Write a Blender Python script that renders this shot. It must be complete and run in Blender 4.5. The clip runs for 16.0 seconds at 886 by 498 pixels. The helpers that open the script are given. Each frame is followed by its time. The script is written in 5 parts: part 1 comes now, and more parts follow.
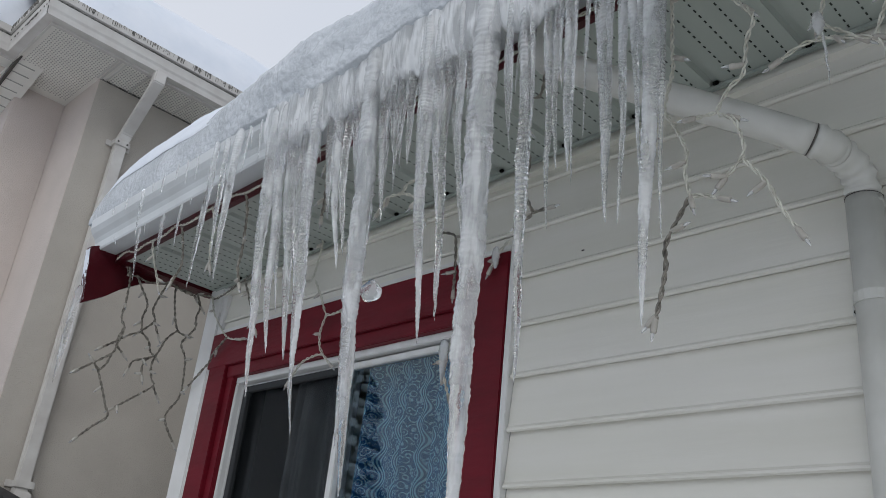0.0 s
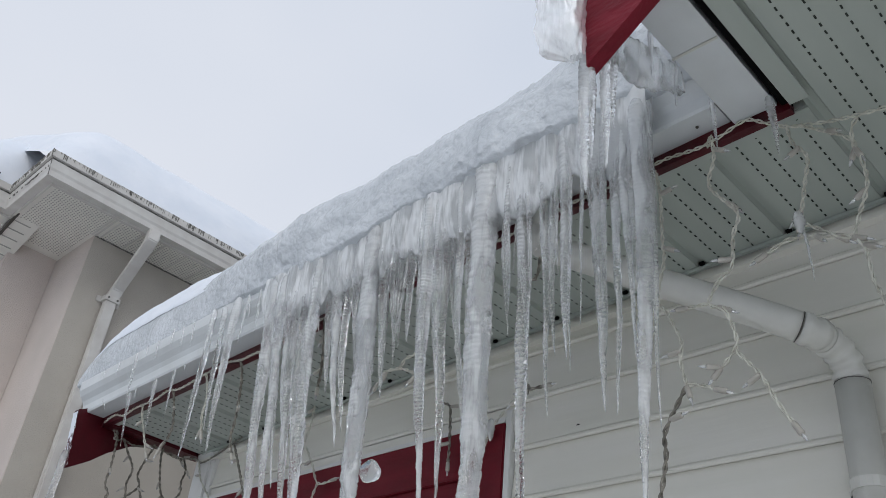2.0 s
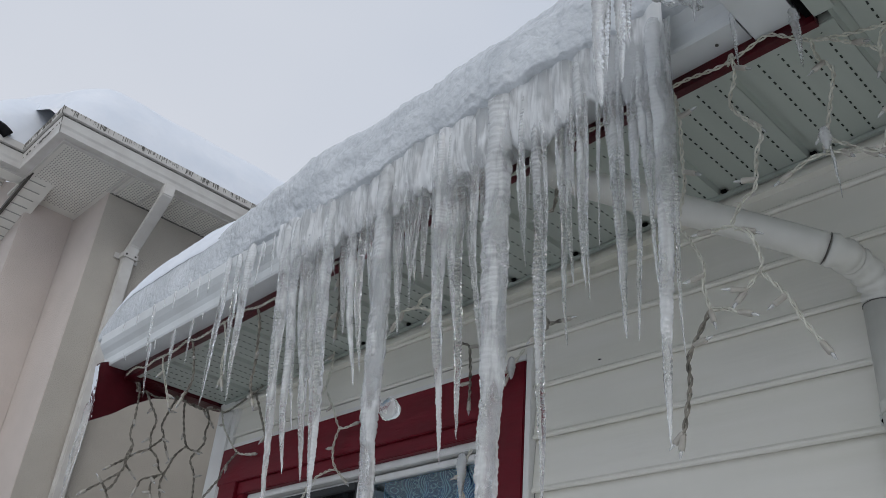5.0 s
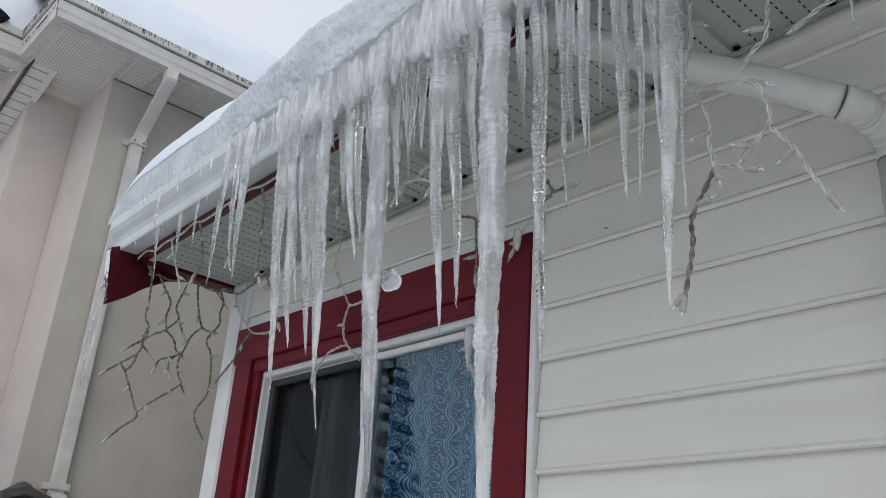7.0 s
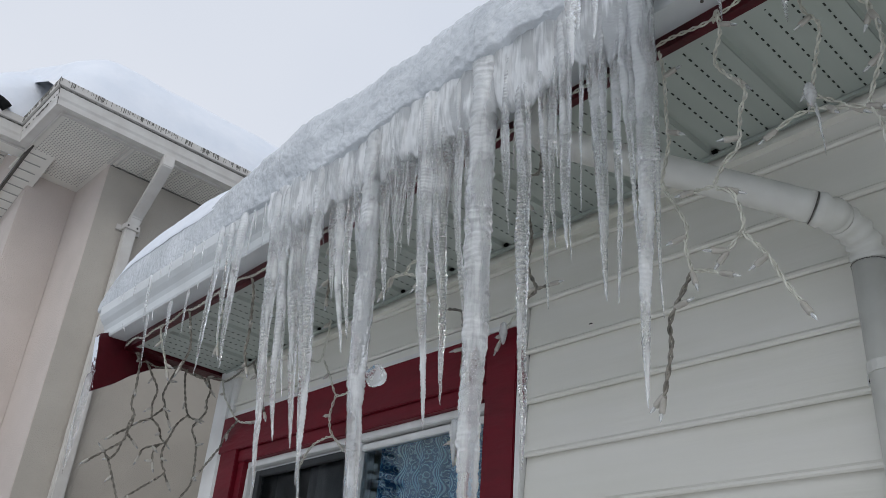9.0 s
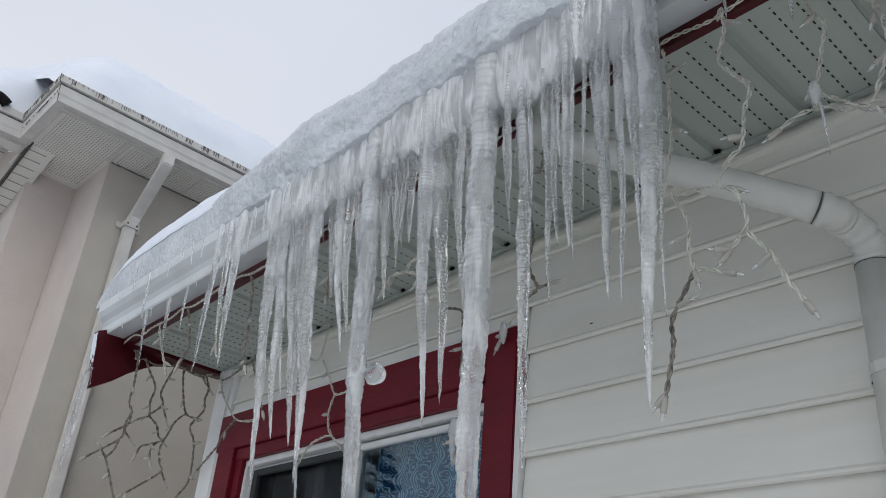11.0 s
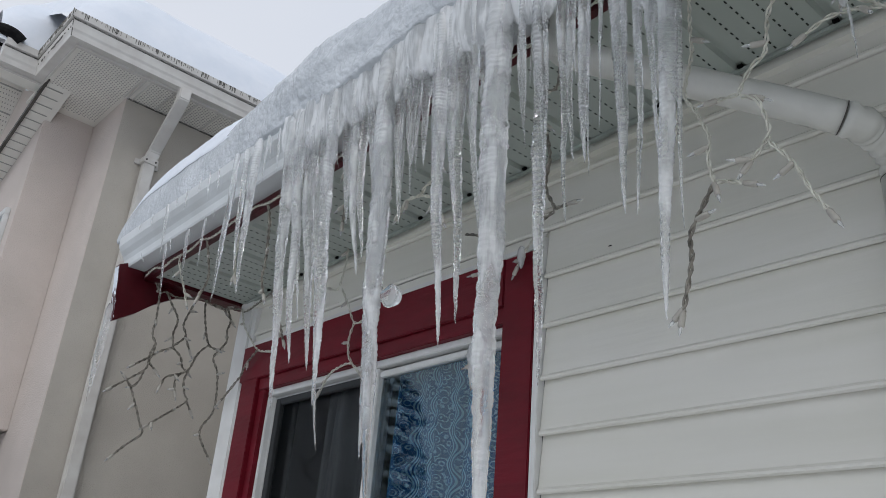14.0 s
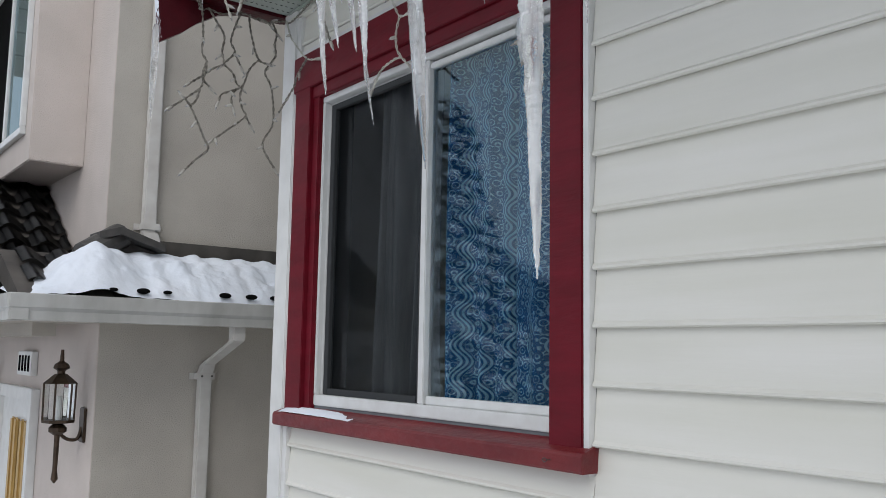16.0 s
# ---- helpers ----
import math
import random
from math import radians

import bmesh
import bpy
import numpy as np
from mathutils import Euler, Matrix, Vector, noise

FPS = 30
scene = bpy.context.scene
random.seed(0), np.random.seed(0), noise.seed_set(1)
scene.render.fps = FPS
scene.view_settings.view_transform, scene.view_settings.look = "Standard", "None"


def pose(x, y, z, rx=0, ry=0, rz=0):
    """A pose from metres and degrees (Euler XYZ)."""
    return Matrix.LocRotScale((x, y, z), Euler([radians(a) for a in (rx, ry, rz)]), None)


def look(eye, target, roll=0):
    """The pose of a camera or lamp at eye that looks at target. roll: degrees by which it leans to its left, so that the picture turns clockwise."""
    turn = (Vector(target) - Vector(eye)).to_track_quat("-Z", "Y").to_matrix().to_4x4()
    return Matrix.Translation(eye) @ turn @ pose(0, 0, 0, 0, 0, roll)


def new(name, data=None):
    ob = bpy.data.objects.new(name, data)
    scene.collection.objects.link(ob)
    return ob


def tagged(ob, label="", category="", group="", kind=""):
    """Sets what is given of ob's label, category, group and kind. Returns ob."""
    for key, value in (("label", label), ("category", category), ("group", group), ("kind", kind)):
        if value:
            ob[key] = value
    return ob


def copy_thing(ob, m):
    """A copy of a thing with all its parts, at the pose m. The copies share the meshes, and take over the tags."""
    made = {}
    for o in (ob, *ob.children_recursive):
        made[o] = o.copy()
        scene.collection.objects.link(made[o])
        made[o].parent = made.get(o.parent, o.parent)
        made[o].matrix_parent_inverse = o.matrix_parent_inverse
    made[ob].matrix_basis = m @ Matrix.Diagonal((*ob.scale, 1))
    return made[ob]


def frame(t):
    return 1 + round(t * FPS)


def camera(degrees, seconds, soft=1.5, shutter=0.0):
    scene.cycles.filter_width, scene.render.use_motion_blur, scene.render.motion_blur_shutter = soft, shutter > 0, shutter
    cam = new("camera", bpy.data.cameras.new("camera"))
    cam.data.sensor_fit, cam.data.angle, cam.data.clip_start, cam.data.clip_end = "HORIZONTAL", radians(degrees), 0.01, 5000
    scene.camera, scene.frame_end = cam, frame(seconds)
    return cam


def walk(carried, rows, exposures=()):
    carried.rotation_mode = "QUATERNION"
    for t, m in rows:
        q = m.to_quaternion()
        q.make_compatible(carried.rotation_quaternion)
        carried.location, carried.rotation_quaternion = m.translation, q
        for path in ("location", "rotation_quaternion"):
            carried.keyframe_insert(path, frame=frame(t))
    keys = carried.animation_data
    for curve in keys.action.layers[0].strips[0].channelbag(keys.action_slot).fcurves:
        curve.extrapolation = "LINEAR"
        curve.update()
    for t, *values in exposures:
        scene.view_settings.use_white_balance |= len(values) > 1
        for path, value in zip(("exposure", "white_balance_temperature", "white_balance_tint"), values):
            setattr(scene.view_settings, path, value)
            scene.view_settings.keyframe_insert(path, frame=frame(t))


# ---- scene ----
cam = camera(53.7, 16.0, soft=0.6)
PATH = [
    (0, (-1.812, -1.602, 1.603), (-0.569, -0.263, 2.418), 6.3),
    (0.5, (-1.852, -1.576, 1.621), (-0.761, -0.087, 2.39), 6.9),
    (1, (-1.856, -1.578, 1.639), (-0.775, -0.091, 2.426), 6.9),
    (1.5, (-1.889, -1.6, 1.648), (-0.752, -0.267, 2.612), 6.2),
    (2, (-1.914, -1.628, 1.655), (-0.771, -0.41, 2.754), 6.4),
    (2.5, (-1.93, -1.66, 1.689), (-0.848, -0.497, 2.904), 7.1),
    (3, (-1.943, -1.679, 1.71), (-0.897, -0.581, 3.013), 7.9),
    (3.5, (-1.956, -1.683, 1.715), (-0.906, -0.62, 3.044), 8.9),
    (4, (-1.935, -1.65, 1.686), (-0.819, -0.549, 2.928), 7.8),
    (4.5, (-1.889, -1.614, 1.655), (-0.724, -0.413, 2.75), 6.8),
    (5, (-1.859, -1.59, 1.638), (-0.701, -0.309, 2.647), 5.2),
    (5.2, (-1.856, -1.589, 1.651), (-0.694, -0.273, 2.608), 4.2),
    (7.3, (-1.757, -1.577, 1.629), (-0.54, -0.191, 2.401), 4.2),
    (7.5, (-1.749, -1.59, 1.64), (-0.534, -0.204, 2.417), 4.4),
    (8, (-1.788, -1.615, 1.64), (-0.601, -0.271, 2.526), 4.2),
    (8.5, (-1.798, -1.624, 1.647), (-0.63, -0.299, 2.586), 4.4),
    (11, (-1.788, -1.61, 1.644), (-0.624, -0.288, 2.591), 5.2),
    (11.5, (-1.796, -1.616, 1.638), (-0.636, -0.284, 2.576), 5.1),
    (12, (-1.79, -1.619, 1.638), (-0.641, -0.276, 2.574), 5.1),
    (12.5, (-1.79, -1.617, 1.638), (-0.648, -0.263, 2.566), 5.2),
    (13, (-1.774, -1.611, 1.64), (-0.633, -0.244, 2.551), 5.5),
    (13.5, (-1.767, -1.607, 1.628), (-0.615, -0.232, 2.512), 5.4),
    (14, (-1.743, -1.592, 1.619), (-0.568, -0.196, 2.439), 5.0),
    (14.5, (-1.727, -1.574, 1.605), (-0.516, -0.134, 2.282), 3.2),
    (15, (-1.722, -1.558, 1.569), (-0.482, -0.069, 2.062), 1.5),
    (15.5, (-1.727, -1.573, 1.521), (-0.505, -0.048, 1.946), 1.0),
    (16, (-1.723, -1.584, 1.464), (-0.515, -0.007, 1.699), 1.0),
]
walk(cam, [(t, look(eye, target, roll)) for t, eye, target, roll in PATH], [(0.0, -0.05), (0.5, 0.08), (1.5, 0.12), (3.0, -0.32), (3.7, -0.38), (4.4, -0.30), (5.0, -0.16), (7.5, 0.12), (8.0, 0.13), (8.7, 0.03), (11.0, 0.02), (14.0, 0.0), (14.6, 0.03), (15.2, 0.12), (16.0, 0.19)])

# ---- daylight: an even overcast sky over snow ----
world = bpy.data.worlds.new("overcast_sky")
scene.world = world
world.use_nodes = True
wn, wl = world.node_tree.nodes, world.node_tree.links
sky = wn.new("ShaderNodeTexSky")
sky.sky_type, sky.sun_disc, sky.sun_elevation, sky.sun_rotation = "NISHITA", False, radians(38), radians(215)
cloud = wn.new("ShaderNodeTexNoise")
cloud.inputs["Scale"].default_value, cloud.inputs["Detail"].default_value = 1.6, 3
ramp = wn.new("ShaderNodeValToRGB")
ramp.color_ramp.elements[0].position, ramp.color_ramp.elements[0].color = 0.3, (6.1, 6.7, 7.8, 1)
ramp.color_ramp.elements[1].position, ramp.color_ramp.elements[1].color = 0.75, (7.6, 7.9, 8.6, 1)
veil = wn.new("ShaderNodeMixRGB")
veil.inputs[0].default_value = 0.97
wl.new(cloud.outputs["Fac"], ramp.inputs[0])
wl.new(sky.outputs[0], veil.inputs[1])
wl.new(ramp.outputs[0], veil.inputs[2])
wl.new(veil.outputs[0], wn["Background"].inputs[0])
wn["Background"].inputs[1].default_value = 0.1
sun = new("sun", bpy.data.lights.new("sun", "SUN"))
sun.data.energy, sun.data.angle, sun.data.color = 0.85, radians(40), (1.0, 0.97, 0.93)
sun.matrix_world = look((-6, -5, 9), (0, 0, 2))

# ---- materials ----
def material(name, colour, rough=0.6, metal=0.0, second=None, scale=8.0, amount=0.5, bump=0.0, bump_scale=60.0, stretch=(1, 1, 1), spec=0.5, vary=0.0):
    m = bpy.data.materials.new(name)
    m.use_nodes = True
    n, l = m.node_tree.nodes, m.node_tree.links
    b = n["Principled BSDF"]
    b.inputs["Roughness"].default_value, b.inputs["Metallic"].default_value = rough, metal
    b.inputs["Specular IOR Level"].default_value = spec
    at = n.new("ShaderNodeTexCoord")
    mp = n.new("ShaderNodeMapping")
    mp.inputs["Scale"].default_value = stretch
    l.new(at.outputs["Object"], mp.inputs[0])
    no = n.new("ShaderNodeTexNoise")
    no.inputs["Scale"].default_value, no.inputs["Detail"].default_value = scale, 6
    l.new(mp.outputs[0], no.inputs["Vector"])
    r = n.new("ShaderNodeValToRGB")
    r.color_ramp.elements[0].position, r.color_ramp.elements[1].position = 0.5 - 0.35 * (1.05 - amount), 0.5 + 0.35 * (1.05 - amount)
    r.color_ramp.elements[0].color = (*colour, 1)
    r.color_ramp.elements[1].color = (*(second or [c * 0.88 for c in colour]), 1)
    l.new(no.outputs["Fac"], r.inputs[0])
    out = r.outputs[0]
    if vary:
        info = n.new("ShaderNodeObjectInfo")
        hs = n.new("ShaderNodeHueSaturation")
        mr = n.new("ShaderNodeMapRange")
        mr.inputs[3].default_value, mr.inputs[4].default_value = 1 - vary, 1 + vary
        l.new(info.outputs["Random"], mr.inputs[0])
        l.new(mr.outputs[0], hs.inputs["Value"])
        l.new(out, hs.inputs["Color"])
        out = hs.outputs[0]
    l.new(out, b.inputs["Base Color"])
    if bump:
        n2 = n.new("ShaderNodeTexNoise")
        n2.inputs["Scale"].default_value, n2.inputs["Detail"].default_value = bump_scale, 5
        l.new(mp.outputs[0], n2.inputs["Vector"])
        bp = n.new("ShaderNodeBump")
        bp.inputs["Strength"].default_value, bp.inputs["Distance"].default_value = bump, 0.01
        l.new(n2.outputs["Fac"], bp.inputs["Height"])
        l.new(bp.outputs[0], b.inputs["Normal"])
    return m


SIDING = material("cream_siding", (0.75, 0.735, 0.68), 0.45, second=(0.67, 0.66, 0.585), scale=3, bump=0.05, bump_scale=30, stretch=(1, 0.25, 3), vary=0.015)
TRIM_WHITE = material("white_trim", (0.76, 0.76, 0.74), 0.4, second=(0.62, 0.62, 0.60), scale=9, amount=0.2, bump=0.03)
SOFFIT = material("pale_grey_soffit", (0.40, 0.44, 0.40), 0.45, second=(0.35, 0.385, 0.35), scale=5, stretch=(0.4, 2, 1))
GUTTER = material("white_gutter_metal", (0.64, 0.67, 0.68), 0.35, second=(0.55, 0.57, 0.57), scale=6, bump=0.04, bump_scale=12)
PIPE = material("dull_white_pipe", (0.62, 0.62, 0.58), 0.4, second=(0.50, 0.50, 0.46), scale=10, amount=0.3, bump=0.03)
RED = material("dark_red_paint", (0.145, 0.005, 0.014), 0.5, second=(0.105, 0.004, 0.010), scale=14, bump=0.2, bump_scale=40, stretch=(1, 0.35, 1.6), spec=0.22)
# the fascia red again, darkened for shade under the eave, with a wet gloss
RED_SHADED = material("shaded_dark_red_paint", (0.07, 0.004, 0.009), 0.35, second=(0.045, 0.003, 0.006), scale=14, bump=0.2, bump_scale=40, spec=0.3)
SILL_RED = material("sill_red_paint", (0.20, 0.024, 0.026), 0.38, second=(0.105, 0.010, 0.014), scale=11, amount=0.35, bump=0.5, bump_scale=45, stretch=(1, 0.4, 1.2), spec=0.4)
RED_WORN = material("worn_red_paint", (0.19, 0.008, 0.021), 0.6, second=(0.13, 0.006, 0.014), scale=18, bump=0.9, bump_scale=38, stretch=(1, 0.45, 1.2), spec=0.25)
BLACK = material("black_roof_edge", (0.006, 0.006, 0.007), 0.6, second=(0.016, 0.016, 0.016), scale=30, bump=0.3, spec=0.06)
DARK = material("dark_gap", (0.006, 0.006, 0.006), 0.9, spec=0.02)
SLOT = material("soffit_slot", (0.05, 0.055, 0.05), 0.9, spec=0.02)
SNOW = material("snow", (0.82, 0.85, 0.90), 0.75, second=(0.72, 0.77, 0.84), scale=5, amount=0.3, bump=0.5, bump_scale=22)
GROUND = material("trodden_snow", (0.72, 0.73, 0.74), 0.8, second=(0.56, 0.56, 0.56), scale=1.5, bump=0.4, bump_scale=14)
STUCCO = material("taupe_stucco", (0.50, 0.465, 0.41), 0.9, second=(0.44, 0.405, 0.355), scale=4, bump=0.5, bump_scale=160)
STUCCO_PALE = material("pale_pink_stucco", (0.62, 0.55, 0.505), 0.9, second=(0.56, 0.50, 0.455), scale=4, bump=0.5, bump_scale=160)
NBR_WHITE = material("weathered_white_metal", (0.66, 0.65, 0.615), 0.45, second=(0.52, 0.49, 0.46), scale=11, amount=0.15, bump=0.04)
LOW_GUTTER = material("grey_weathered_gutter", (0.56, 0.56, 0.54), 0.45, second=(0.36, 0.355, 0.33), scale=9, amount=0.25, bump=0.05, stretch=(1, 1, 0.35))
NBR_SOFFIT = material("white_perforated_soffit", (0.78, 0.76, 0.70), 0.5, second=(0.70, 0.68, 0.63), scale=6)
# grime on the gutter; also colours the painted shadow line at the wall top
GRIME_SHADE = material("black_grime_shade", (0.07, 0.068, 0.06), 0.8, second=(0.28, 0.27, 0.25), scale=90, amount=0.7, spec=0.1)
HOLE = material("soffit_hole_grey", (0.40, 0.395, 0.37), 0.9, spec=0.05)
TILE = material("dark_concrete_tile", (0.045, 0.043, 0.04), 0.55, second=(0.085, 0.08, 0.075), scale=16, bump=0.3, vary=0.3)
FELT = material("dark_flashing", (0.05, 0.045, 0.04), 0.5, second=(0.10, 0.09, 0.08), scale=8)
BRONZE = material("aged_bronze", (0.045, 0.032, 0.022), 0.45, 0.7, second=(0.09, 0.06, 0.04), scale=30)
WOOD = material("yellow_pine", (0.55, 0.36, 0.12), 0.5, second=(0.40, 0.24, 0.07), scale=12, stretch=(1, 6, 0.4))
WIRE = material("dirty_white_wire", (0.66, 0.66, 0.58), 0.5, second=(0.38, 0.37, 0.31), scale=60, amount=0.5)
WIRE_DARK = material("weathered_wire", (0.30, 0.28, 0.235), 0.6, second=(0.075, 0.068, 0.055), scale=70, amount=0.6)
SOCKET = material("white_bulb_socket", (0.50, 0.48, 0.43), 0.4, second=(0.36, 0.34, 0.30), scale=50)
BARK = material("dark_bark", (0.06, 0.045, 0.035), 0.9, bump=0.4)
NEEDLES = material("dark_needles", (0.022, 0.034, 0.024), 0.7, second=(0.04, 0.055, 0.035), scale=4)
INSIDE = material("dim_room_paint", (0.16, 0.17, 0.18), 0.9)
SCREEN = material("fly_screen", (0.03, 0.033, 0.035), 0.8)
SHEER = material("grey_sheer_curtain", (0.52, 0.55, 0.58), 0.9, second=(0.34, 0.36, 0.38), scale=5, stretch=(1, 8, 0.5))
VINYL = material("white_vinyl_frame", (0.72, 0.73, 0.72), 0.35, second=(0.60, 0.60, 0.58), scale=14, amount=0.2)


def ice_material(name, low, high, rough, tint=(0.985, 0.995, 1.0), ripple=0.3, streaks=0.25):
    """Ice: clear glass with cloudy streaks along its length and fine ripples across it; low and high are the least and most cloud."""
    m = bpy.data.materials.new(name)
    m.use_nodes = True
    n, l = m.node_tree.nodes, m.node_tree.links
    b = n["Principled BSDF"]
    b.inputs["Transmission Weight"].default_value, b.inputs["IOR"].default_value = 1.0, 1.31
    b.inputs["Roughness"].default_value = rough
    b.inputs["Base Color"].default_value = (*tint, 1)
    at = n.new("ShaderNodeTexCoord")

    def field(scale, stretch, detail):
        mp = n.new("ShaderNodeMapping")
        mp.inputs["Scale"].default_value = stretch
        l.new(at.outputs["Object"], mp.inputs[0])
        no = n.new("ShaderNodeTexNoise")
        no.inputs["Scale"].default_value, no.inputs["Detail"].default_value = scale, detail
        l.new(mp.outputs[0], no.inputs["Vector"])
        return no.outputs["Fac"]

    streak = field(100, (1, 1, 0.12), 3)
    patch = field(16, (1, 1, 0.35), 2)
    both = n.new("ShaderNodeMath")
    both.operation = "MULTIPLY_ADD"
    both.inputs[1].default_value = streaks
    l.new(streak, both.inputs[0])
    l.new(patch, both.inputs[2])
    mr = n.new("ShaderNodeMapRange")
    mr.inputs[1].default_value, mr.inputs[2].default_value = 0.42 + 0.5 * streaks, 0.60 + 0.5 * streaks
    mr.inputs[3].default_value, mr.inputs[4].default_value = low, high
    l.new(both.outputs[0], mr.inputs[0])
    white = n.new("ShaderNodeBsdfPrincipled")
    white.inputs["Base Color"].default_value = (0.95, 0.97, 0.975, 1)
    white.inputs["Roughness"].default_value = 0.12
    tr = n.new("ShaderNodeBsdfTranslucent")
    tr.inputs[0].default_value = (0.95, 0.97, 0.98, 1)
    half = n.new("ShaderNodeMixShader")
    half.inputs[0].default_value = 0.2
    l.new(white.outputs[0], half.inputs[1])
    l.new(tr.outputs[0], half.inputs[2])
    mix = n.new("ShaderNodeMixShader")
    l.new(mr.outputs[0], mix.inputs[0])
    l.new(b.outputs[0], mix.inputs[1])
    l.new(half.outputs[0], mix.inputs[2])
    bp = n.new("ShaderNodeBump")
    bp.inputs["Strength"].default_value, bp.inputs["Distance"].default_value = ripple, 0.005
    l.new(field(190, (1, 1, 1.2), 2), bp.inputs["Height"])
    l.new(bp.outputs[0], b.inputs["Normal"])
    l.new(mix.outputs[0], n["Material Output"].inputs[0])
    return m


ICE = ice_material("clear_ice", 0.05, 0.32, 0.0, ripple=0.4)
ICE_MILKY = ice_material("milky_ice", 0.14, 0.50, 0.0, ripple=0.4)
ICE_SHEET = ice_material("pale_sheet_ice", 0.38, 0.80, 0.0, tint=(0.95, 0.985, 1.0), ripple=0.4, streaks=0.45)
ICE_SNOW = material("icy_grey_snow", (0.46, 0.495, 0.525), 0.22, second=(0.68, 0.715, 0.745), scale=5, amount=0.35, bump=0.8, bump_scale=60)


def glass(name, tint=(1, 1, 1), rough=0.0, ior=1.5, sheen=(1, 1, 1)):
    m = bpy.data.materials.new(name)
    m.use_nodes = True
    n, l = m.node_tree.nodes, m.node_tree.links
    clear = n.new("ShaderNodeBsdfTransparent")
    clear.inputs[0].default_value = (*tint, 1)
    gloss = n.new("ShaderNodeBsdfGlossy")
    gloss.inputs["Roughness"].default_value = rough
    gloss.inputs[0].default_value = (*sheen, 1)
    fr = n.new("ShaderNodeFresnel")
    fr.inputs[0].default_value = ior
    mix = n.new("ShaderNodeMixShader")
    l.new(fr.outputs[0], mix.inputs[0])
    l.new(clear.outputs[0], mix.inputs[1])
    l.new(gloss.outputs[0], mix.inputs[2])
    l.new(mix.outputs[0], n["Material Output"].inputs[0])
    return m


GLASS = glass("window_glass", (0.93, 0.95, 0.95), ior=1.42)
GLASS_DOUBLE = glass("double_glazing", (0.92, 0.96, 0.97), ior=1.85, sheen=(0.74, 0.94, 1.0))


def mesh_cloth():
    """Dark insect screen, half of it open."""
    m = bpy.data.materials.new("insect_screen")
    m.use_nodes = True
    n, l = m.node_tree.nodes, m.node_tree.links
    n["Principled BSDF"].inputs["Base Color"].default_value = (0.008, 0.010, 0.011, 1)
    n["Principled BSDF"].inputs["Roughness"].default_value = 0.8
    n["Principled BSDF"].inputs["Specular IOR Level"].default_value = 0.1
    clear = n.new("ShaderNodeBsdfTransparent")
    mix = n.new("ShaderNodeMixShader")
    mix.inputs[0].default_value = 0.5
    l.new(clear.outputs[0], mix.inputs[1])
    l.new(n["Principled BSDF"].outputs[0], mix.inputs[2])
    l.new(mix.outputs[0], n["Material Output"].inputs[0])
    return m


INSECT_SCREEN = mesh_cloth()


def paisley():
    m = bpy.data.materials.new("blue_patterned_cloth")
    m.use_nodes = True
    n, l = m.node_tree.nodes, m.node_tree.links
    b = n["Principled BSDF"]
    b.inputs["Roughness"].default_value = 0.85
    at = n.new("ShaderNodeTexCoord")
    mp = n.new("ShaderNodeMapping")
    mp.inputs["Scale"].default_value = (0.0, 48.0, 36.0)
    l.new(at.outputs["Object"], mp.inputs[0])
    vo = n.new("ShaderNodeTexVoronoi")
    vo.inputs["Scale"].default_value, vo.inputs["Randomness"].default_value = 1.0, 0.75
    l.new(mp.outputs[0], vo.inputs["Vector"])
    rings = n.new("ShaderNodeMath")
    rings.operation = "MULTIPLY"
    rings.inputs[1].default_value = 20
    l.new(vo.outputs["Distance"], rings.inputs[0])
    wave = n.new("ShaderNodeMath")
    wave.operation = "SINE"
    l.new(rings.outputs[0], wave.inputs[0])
    v2 = n.new("ShaderNodeTexVoronoi")
    v2.inputs["Scale"].default_value = 4.0
    l.new(mp.outputs[0], v2.inputs["Vector"])
    add = n.new("ShaderNodeMath")
    add.operation = "MULTIPLY_ADD"
    add.inputs[1].default_value = -1.3
    l.new(v2.outputs["Distance"], add.inputs[0])
    l.new(wave.outputs[0], add.inputs[2])
    # winding upright ribbons between the rosettes
    xyz = n.new("ShaderNodeSeparateXYZ")
    l.new(at.outputs["Object"], xyz.inputs[0])
    def calc(op, a, c, d=None):
        k = n.new("ShaderNodeMath")
        k.operation = op
        for slot, value in ((0, a), (1, c), (2, d)):
            if isinstance(value, (int, float)):
                k.inputs[slot].default_value = value
            elif value is not None:
                l.new(value, k.inputs[slot])
        return k.outputs[0]
    swing = calc("SINE", calc("MULTIPLY", xyz.outputs[2], 58.0), None)
    across = calc("MULTIPLY_ADD", swing, 0.010, xyz.outputs[1])
    band = calc("SINE", calc("MULTIPLY", across, 92.0), None)
    lines = calc("SINE", calc("MULTIPLY", across, 736.0), None)
    ribbon = calc("GREATER_THAN", band, 0.35)
    inside = calc("MULTIPLY", ribbon, calc("SUBTRACT", lines, add.outputs[0]))
    both = calc("ADD", add.outputs[0], inside)
    r = n.new("ShaderNodeValToRGB")
    r.color_ramp.elements[0].position, r.color_ramp.elements[0].color = 0.36, (0.02, 0.16, 0.42, 1)
    r.color_ramp.elements[1].position, r.color_ramp.elements[1].color = 0.80, (0.40, 0.76, 0.95, 1)
    span = n.new("ShaderNodeMapRange")
    span.inputs[1].default_value, span.inputs[2].default_value = -1.3, 0.9
    l.new(both, span.inputs[0])
    l.new(span.outputs[0], r.inputs[0])
    l.new(r.outputs[0], b.inputs["Base Color"])
    return m


PAISLEY = paisley()

